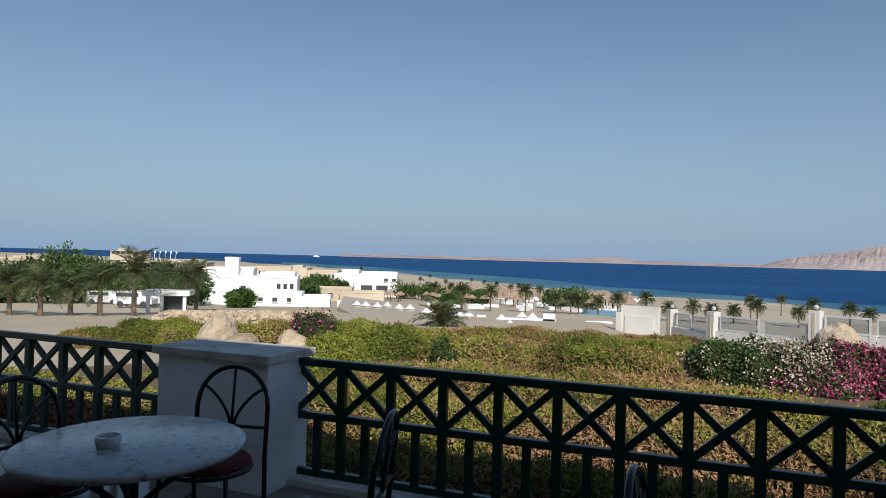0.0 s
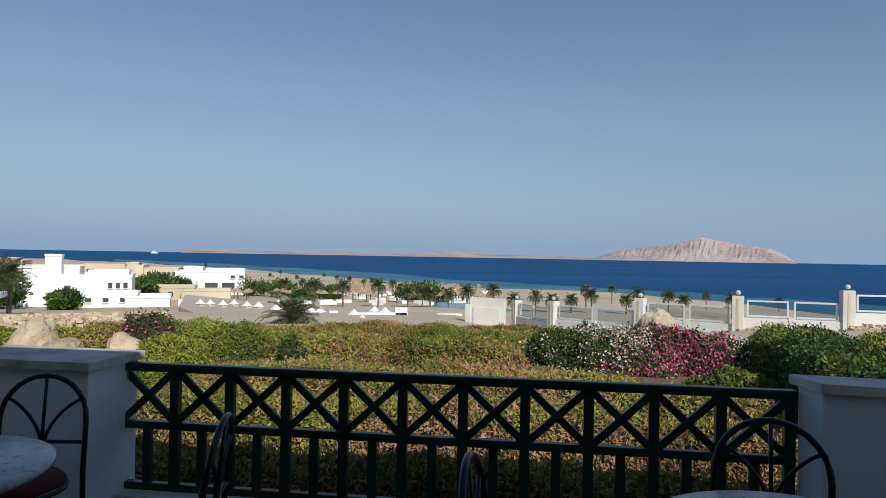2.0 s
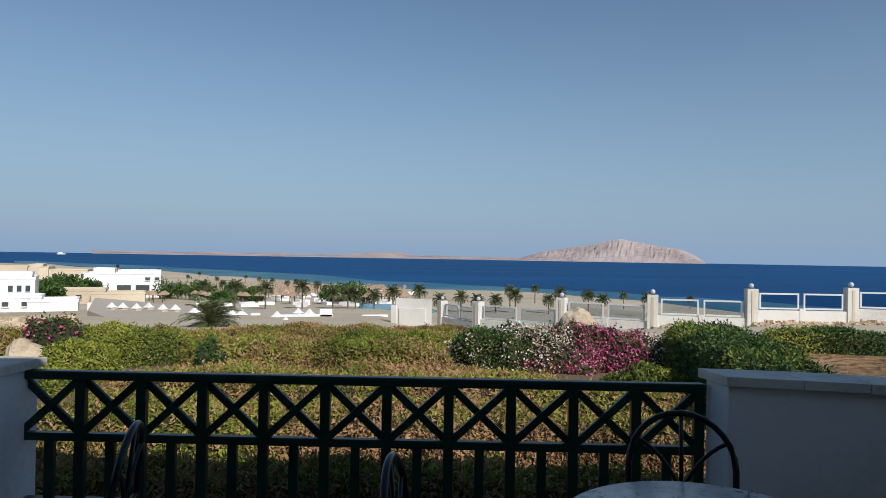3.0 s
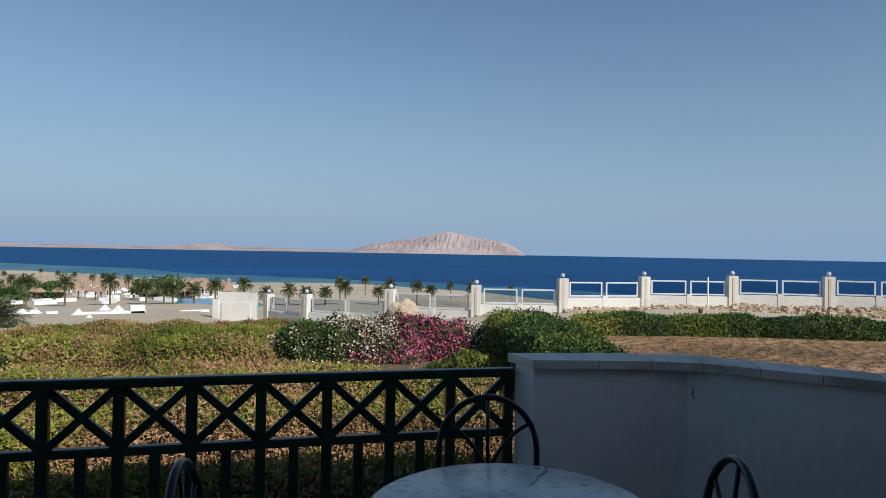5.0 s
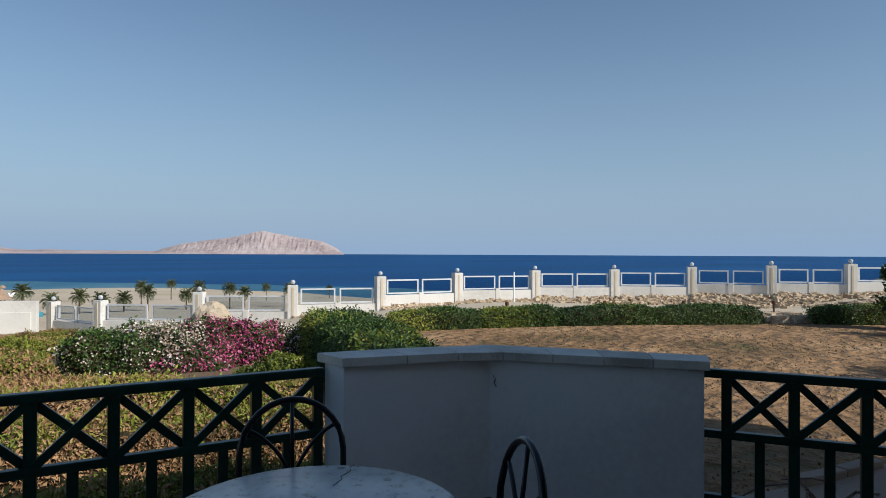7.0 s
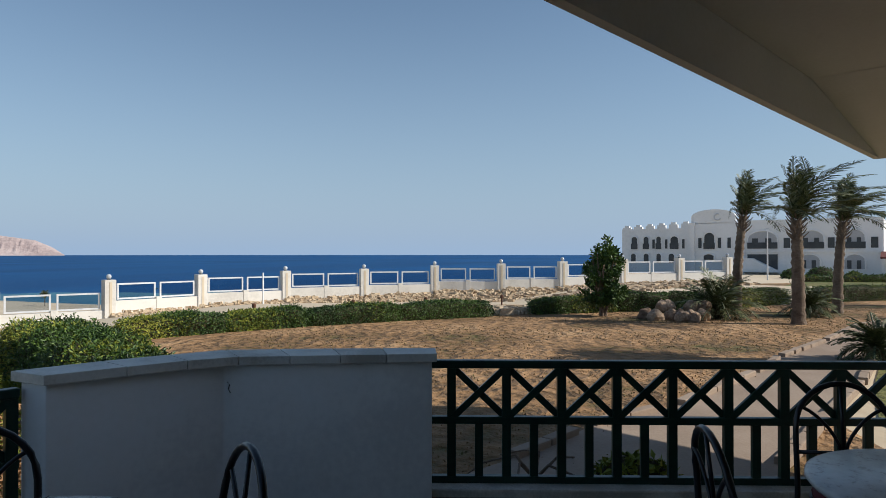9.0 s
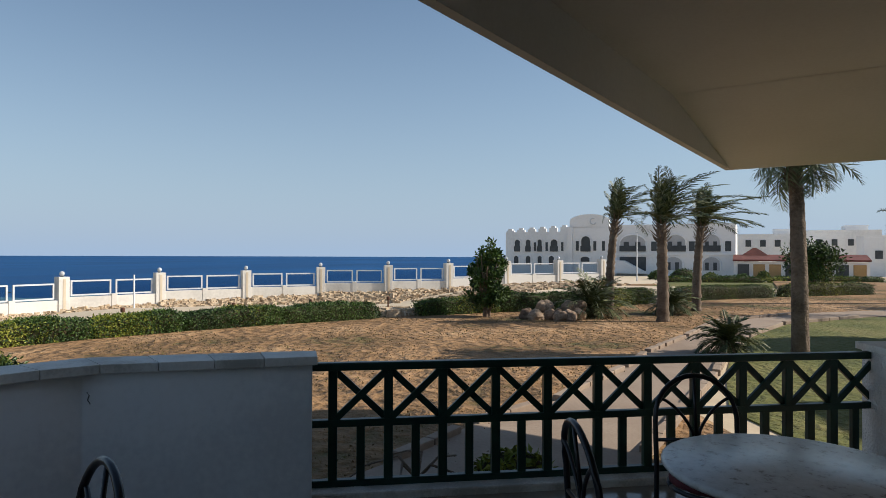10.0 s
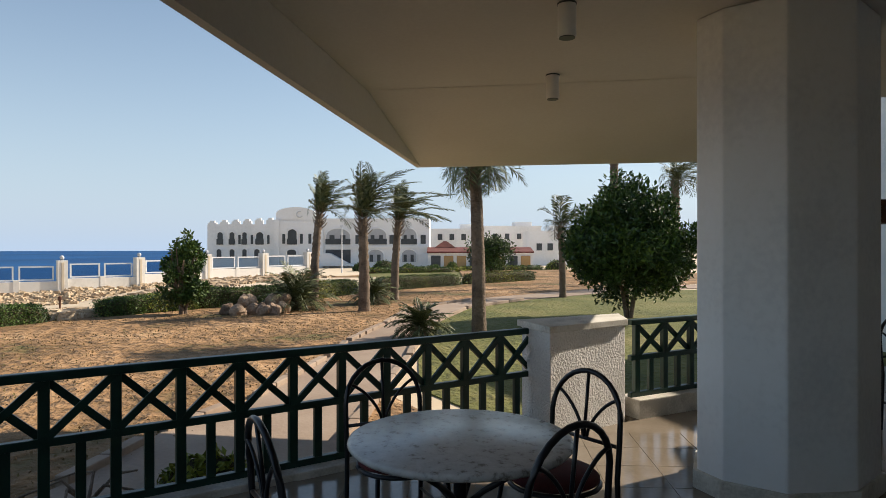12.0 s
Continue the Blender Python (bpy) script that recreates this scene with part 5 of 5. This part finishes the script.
# ---------------------------------------------------------------- hotel beyond the lawn
HD = 100.0
FW, RT = Vector((0.9549, -0.2971, 0)), Vector((-0.2971, -0.9549, 0))


def at12(px, py, d):
    p = Vector((0.348, -0.164, 1.457)) + FW * d + RT * ((px - 784) / 1146 * d) + Vector((0, 0, (442 - py) / 1146 * d))
    return p


S = HD / 1146


def arch_shape(w, h, y0, y1, seg=10):
    """An upright arched slab, w wide and h high, from y0 to y1 in depth."""
    r = min(w / 2, h * 0.5)
    pts = [(-w / 2, 0), (w / 2, 0)] + [(w / 2 * math.cos(math.pi * k / seg), h - r + r * math.sin(math.pi * k / seg)) for k in range(seg + 1)]
    bm = prism(bmesh.new(), pts, -y1, -y0)
    bm.transform(Matrix.Rotation(math.pi / 2, 4, "X"))
    return bm


def arched_opening(parent, px, top, bottom, width, front, cx, base_y, rail=True):
    """A flat arched slab, coloured as a shaded opening, with a proud white surround and a balcony rail."""
    x, z, w, h = (px - cx) * S, (base_y - bottom) * S, width * S, (bottom - top) * S
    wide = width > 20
    o = part("window", arch_shape(w, h, front - 0.10, front + 0.05), LOGGIA_SHADE if wide else SHADE, parent)
    o.location = (x, 0, z)
    if wide:
        for e in (-0.24, 0.2):
            part("doorway", box(bmesh.new(), (w * 0.2, 0.06, h * 0.55), pose(e * w, front - 0.12, h * 0.30)), SHADE, o)
    r = min(w / 2, h * 0.5)
    pts = [(-w / 2, front - 0.1, 0)] + [(-w / 2 * math.cos(math.pi * k / 12), front - 0.1, h - r + r * math.sin(math.pi * k / 12)) for k in range(13)] + [(w / 2, front - 0.1, 0)]
    part("surround", tube(bmesh.new(), pts, 0.11, 6), WHITE_B, o)
    if rail:
        part("balcony_rail", box(bmesh.new(), (w, 0.08, 0.85), pose(0, front - 0.2, 0.45)), SHADE, o)


turn = math.degrees(math.atan2(-FW.x, FW.y))
cx, base_y = 560, 478
org = at12(cx, base_y, HD)
hotel = thing("hotel", Matrix.Translation(org) @ Matrix.Rotation(radians(turn), 4, "Z"), "two-storey white hotel with arched balconies and battlements", "building", "resort buildings")
for x0, x1, top, front, depth in ((367, 489, 398, 0.0, 12), (489, 562, 390, -0.6, 12), (562, 760, 388, -0.3, 12)):
    part("wall", box(bmesh.new(), ((x1 - x0) * S, depth, (base_y - top) * S + 2), pose(((x0 + x1) / 2 - cx) * S, front + depth / 2, (base_y - top) * S / 2 - 1)), WHITE_B, hotel)
for i in range(6):
    px = 376 + i * 20.5
    part("battlement", box(bmesh.new(), (14.5 * S, 0.5, (3 + i) * S), pose((px - cx) * S, 0.26, (base_y - 398 + (3 + i) / 2) * S)), WHITE_B, hotel)
    part("merlon", box(bmesh.new(), (8 * S, 0.5, 3.4 * S), pose((px - cx) * S, 0.262, (base_y - 398 + 3 + i + 1.6) * S)), WHITE_B, hotel)
g = part("gable", arch_shape(70 * S, 24 * S, -0.6, -0.1, 14), WHITE_B, hotel)
g.location = ((525 - cx) * S, 0, (base_y - 392) * S)
part("emblem", tube(bmesh.new(), [(0.45 * math.cos(a), -0.66, 0.45 * math.sin(a)) for a in (math.pi * 0.35 + 1.5 * math.pi * k / 14 for k in range(15))], 0.10, 6), GREYFRAME, hotel, "round crescent relief").location = ((532 - cx) * S, 0, (base_y - 381) * S)
part("pilaster", box(bmesh.new(), (8 * S, 0.4, 90 * S), pose((492 - cx) * S, -0.82, 43 * S)), WHITE_B, hotel)
part("pilaster", box(bmesh.new(), (8 * S, 0.4, 90 * S), pose((569 - cx) * S, -0.52, 43 * S)), WHITE_B, hotel)
part("cornice", box(bmesh.new(), (190 * S, 0.3, 3 * S), pose((662 - cx) * S, -0.46, (base_y - 438) * S)), WHITE_B, hotel)
for px, w in ((390, 12), (411, 11), (433, 10), (460, 15)):
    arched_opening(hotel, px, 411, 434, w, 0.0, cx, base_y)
for px, w in ((388, 11), (411, 11), (433, 10), (455, 12)):
    arched_opening(hotel, px, 441, 458, w, 0.0, cx, base_y, False)
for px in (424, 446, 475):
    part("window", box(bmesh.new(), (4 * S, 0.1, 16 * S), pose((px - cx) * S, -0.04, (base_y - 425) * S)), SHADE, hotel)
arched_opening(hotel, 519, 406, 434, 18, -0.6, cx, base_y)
arched_opening(hotel, 518, 442, 452, 18, -0.6, cx, base_y, False)
for px in (504, 535, 550):
    part("window", box(bmesh.new(), (5 * S, 0.1, 17 * S), pose((px - cx) * S, -0.64, (base_y - 424) * S)), SHADE, hotel)
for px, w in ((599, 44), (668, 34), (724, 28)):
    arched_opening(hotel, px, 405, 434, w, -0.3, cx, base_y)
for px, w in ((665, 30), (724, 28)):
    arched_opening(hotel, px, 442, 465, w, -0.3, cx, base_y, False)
part("window", box(bmesh.new(), (44 * S, 0.1, 24 * S), pose((599 - cx) * S, -0.34, (base_y - 455) * S)), SHADE, hotel)
st = part("stair", prism(bmesh.new(), [(-2.2, 0), (2.6, 0), (-0.9, 1.9), (-2.2, 1.9)], 0.5, 2.5), WHITE_B, hotel, "white outside stair")
st.matrix_local = pose((597 - cx) * S, 0.2, 0.6, 90)
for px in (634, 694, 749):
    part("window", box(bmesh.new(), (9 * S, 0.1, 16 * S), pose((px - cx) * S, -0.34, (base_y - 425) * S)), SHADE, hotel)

p = at12(850, 469, 96)
rest = thing("restaurant", Matrix.Translation(p) @ Matrix.Rotation(radians(turn), 4, "Z"), "low restaurant with red tiled roofs and ochre walls", "building", "resort buildings")
part("wall", box(bmesh.new(), (15.5, 6, 2.6), pose(0, 3, 0.3)), WHITE_B, rest)
for i in range(8):
    part("bay", box(bmesh.new(), (1.4, 0.2, 1.7), pose(-6.6 + 1.9 * i, -0.08, 0.4)), OCHRE if i % 3 else SHADE, rest, "ochre panel" if i % 3 else "dark doorway")
for a, w, z in ((0, 15.8, 1.65), ):
    bm = prism(bmesh.new(), [(-0.5, 0), (3.5, 0.75), (3.5, 0.9), (-0.5, 0.22)], -w / 2, w / 2)
    bm.transform(Matrix(((0, 0, 1, a), (1, 0, 0, 0), (0, 1, 0, z), (0, 0, 0, 1))))
    part("roof", bm, TILE_R, rest, "sloping red tile roof")
for a, w in ((-5.2, 3.2), (0.6, 4.0)):
    part("hipped_roof", lathe(bmesh.new(), [(w / 1.4, 2.3), (0.3, 3.3)], 4, pose(a, 4.5, 0.2, 0, 0, 45)), TILE_R, rest, "red tiled hipped roof")
for x0, x1, top, bot, d in ((858, 958, 403, 445, 150), (935, 1012, 412, 478, 120), (760, 860, 408, 440, 140), (1545, 1600, 385, 450, 160)):
    p = at12((x0 + x1) / 2, bot, d)
    s = d / 1146
    hh = (bot - top) * s
    ww = (x1 - x0) * s
    h = house("white_wing", p.x, p.y, p.z, turn, [(0, 4, ww, 8, hh), (ww * 0.2, 5, ww * 0.3, 6, hh + 1.0)], "distant plain white hotel wing with small windows", WHITE_B, row_windows(-ww / 2 + 1, ww / 2 - 1, max(3, int(ww / 3)), hh * 0.6, 1.0, 1.3, -0.05))
p = at12(605, 490, 60)
lampost = thing("street_lamp", pose(p.x, p.y, -0.7), "thin pale street lamp before the hotel", "street lamp")
part("pole", tube(bmesh.new(), [(0, 0, -0.3), (0, 0, 4.3)], 0.07, 8, 0.04), GREYFRAME, lampost)
part("head", box(bmesh.new(), (0.5, 0.2, 0.1), pose(0.2, 0, 4.3), 0.02), GREYFRAME, lampost)
# clipped balls and hedges before the hotel
for i, (px, py, d, w, h) in enumerate(((722, 485, 60, 0.9, 1.1), (770, 482, 62, 0.7, 1.0), (680, 478, 70, 1.6, 1.3), (640, 480, 66, 1.0, 1.2), (800, 478, 68, 0.7, 1.1), (870, 470, 70, 1.4, 2.4), (985, 490, 60, 1.2, 1.6))):
    p = at12(px, 500, d)
    bush("shrub", (p.x, p.y, w * 0.85, w * 0.85, 0), -0.75, h * 0.72, DARKLEAF, "clipped round green shrub before the hotel", "shrub", 900, (0.14, 0.09), 0.9, 700 + i, LEAF, 0.2, "hotel shrubs", 0.1)
for i, (x0, x1, d) in enumerate(((640, 800, 52), (800, 965, 56))):
    p, q = at12(x0, 500, d), at12(x1, 500, d + 4)
    bush("hedge", ((p.x + q.x) / 2, (p.y + q.y) / 2, (q - p).length / 2, 0.6, math.degrees(math.atan2(q.y - p.y, q.x - p.x))), -0.7, 0.62, DARKLEAF, "clipped hedge along the hotel road", "hedge", 4500, (0.12, 0.07), 0.1, 720 + i, LEAF, 0.2, "lawn hedges", 0.06)

# low plants by the rail, stray roots and a hanging wooden box
bush("shrub", (5.6, 0.05, 0.16, 0.32, 16), -0.32, 0.18, LEAF, "small bright green plant beside the path", "plant", 500, (0.06, 0.035), 0.8, 760, None, 0, "", 0.25)
bm = bmesh.new()
for k in range(5):
    a = k * 1.3
    tube(bm, [(0, 0, 0), (0.18 * math.cos(a), 0.18 * math.sin(a), 0.16), (0.42 * math.cos(a + 0.4), 0.42 * math.sin(a + 0.4), 0.10), (0.6 * math.cos(a + 0.7), 0.6 * math.sin(a + 0.7), 0.02)], 0.014, 5, 0.005)
tagged(part("dead_branch", bm, TRUNK), "bare twisted dead branch on the dry lawn", "branch").location = (5.35, 0.85, -0.30)
box_hang = thing("hanging_planter", pose(3.85, -4.55, 1.72, 0, 0, 65), "brown wooden box hung beside the column", "planter")
part("body", box(bmesh.new(), (0.5, 0.22, 0.17), None, 0.015), WOOD, box_hang)
for i in range(4):
    part("slot", box(bmesh.new(), (0.012, 0.235, 0.07), pose(-0.08 + 0.05 * i, 0, 0, 0, 15, 0)), SHADE, box_hang, "dark slanting mark")
part("bracket", box(bmesh.new(), (0.04, 0.03, 1.1), pose(0.2, 0, 0.6)), IRON, box_hang)

for x, y in ((14.0, 9.35), (15.95, 7.6), (17.5, 6.1), (19.2, 4.3)):
    stake = thing("garden_light", pose(x, y, -0.40), "short dark brown garden light behind the hedge", "garden light", "garden lights")
    part("post", tube(bmesh.new(), [(0, 0, -0.2), (0, 0, 0.56)], 0.025, 8), WOOD, stake)
    part("cap", lathe(bmesh.new(), [(0.045, 0.54), (0.05, 0.56), (0.05, 0.63), (0.02, 0.65)], 12), WOOD, stake)
tagged(part("pole", tube(bmesh.new(), [(0, 0, -0.3), (0, 0, 1.75)], 0.035, 8), WHITE_B), "thin pale pole standing on the stone bank", "pole").location = (25.9, 17.0, -1.15)
sheet("dry_verge", [(26.9, -3.3), (30.5, 1.4), (34, 1.6), (42, -2.4), (46, -8.2), (33, -4.9), (28.5, -5.7)], -0.385, DRY, "dry brown verge between hedge and fence", "lawn")
sheet("lawn_by_hotel", [(28.2, -5.4), (33, -4.6), (48, -9), (49, -22), (38, -19), (31, -11)], -0.37, LAWN, "green lawn before the white hotel", "lawn")

# path edging stones
rng = np.random.default_rng(9)
edge = mesh_of("edging_stone", box(bmesh.new(), (0.5, 0.12, 0.10), None, 0.015), PATH_M)
edging = thing("path_edging", Matrix(), "pale stone edging along the garden path", "edging", kind="structure")
for line in (PATH_A[1:9], PATH_B[1:8]):
    for (x0, y0), (x1, y1) in zip(line, line[1:]):
        d = math.hypot(x1 - x0, y1 - y0)
        for i in range(int(d / 0.52)):
            u = (i + 0.5) * 0.52 / d
            part("edging_stone", edge, PATH_M, edging).matrix_local = pose(x0 + (x1 - x0) * u, y0 + (y1 - y0) * u, -0.27, 0, 0, math.degrees(math.atan2(y1 - y0, x1 - x0)) + rng.normal(0, 2))

# loose tufts over the dry lawn
rng = np.random.default_rng(8)
k = 42000
tx, ty = rng.uniform(4.5, 26, k), rng.uniform(-8, 12, k)
keep = (tx > 4.9 + np.maximum(-ty, 0) * 0.3) & (ty < 3 + tx * 0.45) & (ty > 2.9 - tx * 0.42) & (ty < 34 - 1.45 * tx)
keep &= np.array([noise.noise(Vector((a * 0.45, c * 0.45, 4))) > -0.12 for a, c in zip(tx, ty)])
cs = np.stack([tx, ty, np.full(k, -0.31)], 1)[keep]
tufts = leaves(cs, np.tile([0, 0, 1.0], (len(cs), 1)), 0.034, 0.022, rng)
TUFT = material("dry_grass_tufts", [(0.15, 0.13, 0.045), (0.25, 0.17, 0.08), (0.34, 0.23, 0.12)], 0.95, 0.5, 9, 0, island=0.5)
tagged(part("grass_tufts", quads("grass_tufts", tufts, TUFT), TUFT), "sparse dry grass tufts over the lawn", "grass", kind="stuff")
# floor tiles
tile = mesh_of("floor_tile", box(bmesh.new(), (0.396, 0.396, 0.008), None, 0.0015), FLOOR)
floor = bpy.data.objects["floor"]
for i in range(-8, 14):
    for j in range(-14, 12):
        x, y = 0.2 + i * 0.4, 0.2 + j * 0.4
        a, c = RAIL_D * x, RAIL_N * y
        q = a + c
        if (q.x * 0.352 + q.y * 0.936) < 3.45 and (q.x - 4.15) * 0.957 + (q.y - 1.2) * 0.29 < -0.35 and -6.5 < q.y and q.x > -3.5 and math.hypot(q.x - 3.55, q.y + 3.31) > 0.2:
            t = part("floor_tile", tile, FLOOR, floor)
            t.matrix_local = Matrix.Translation((q.x, q.y, -0.003)) @ Matrix.Rotation(math.atan2(-0.352, 0.936), 4, "Z")
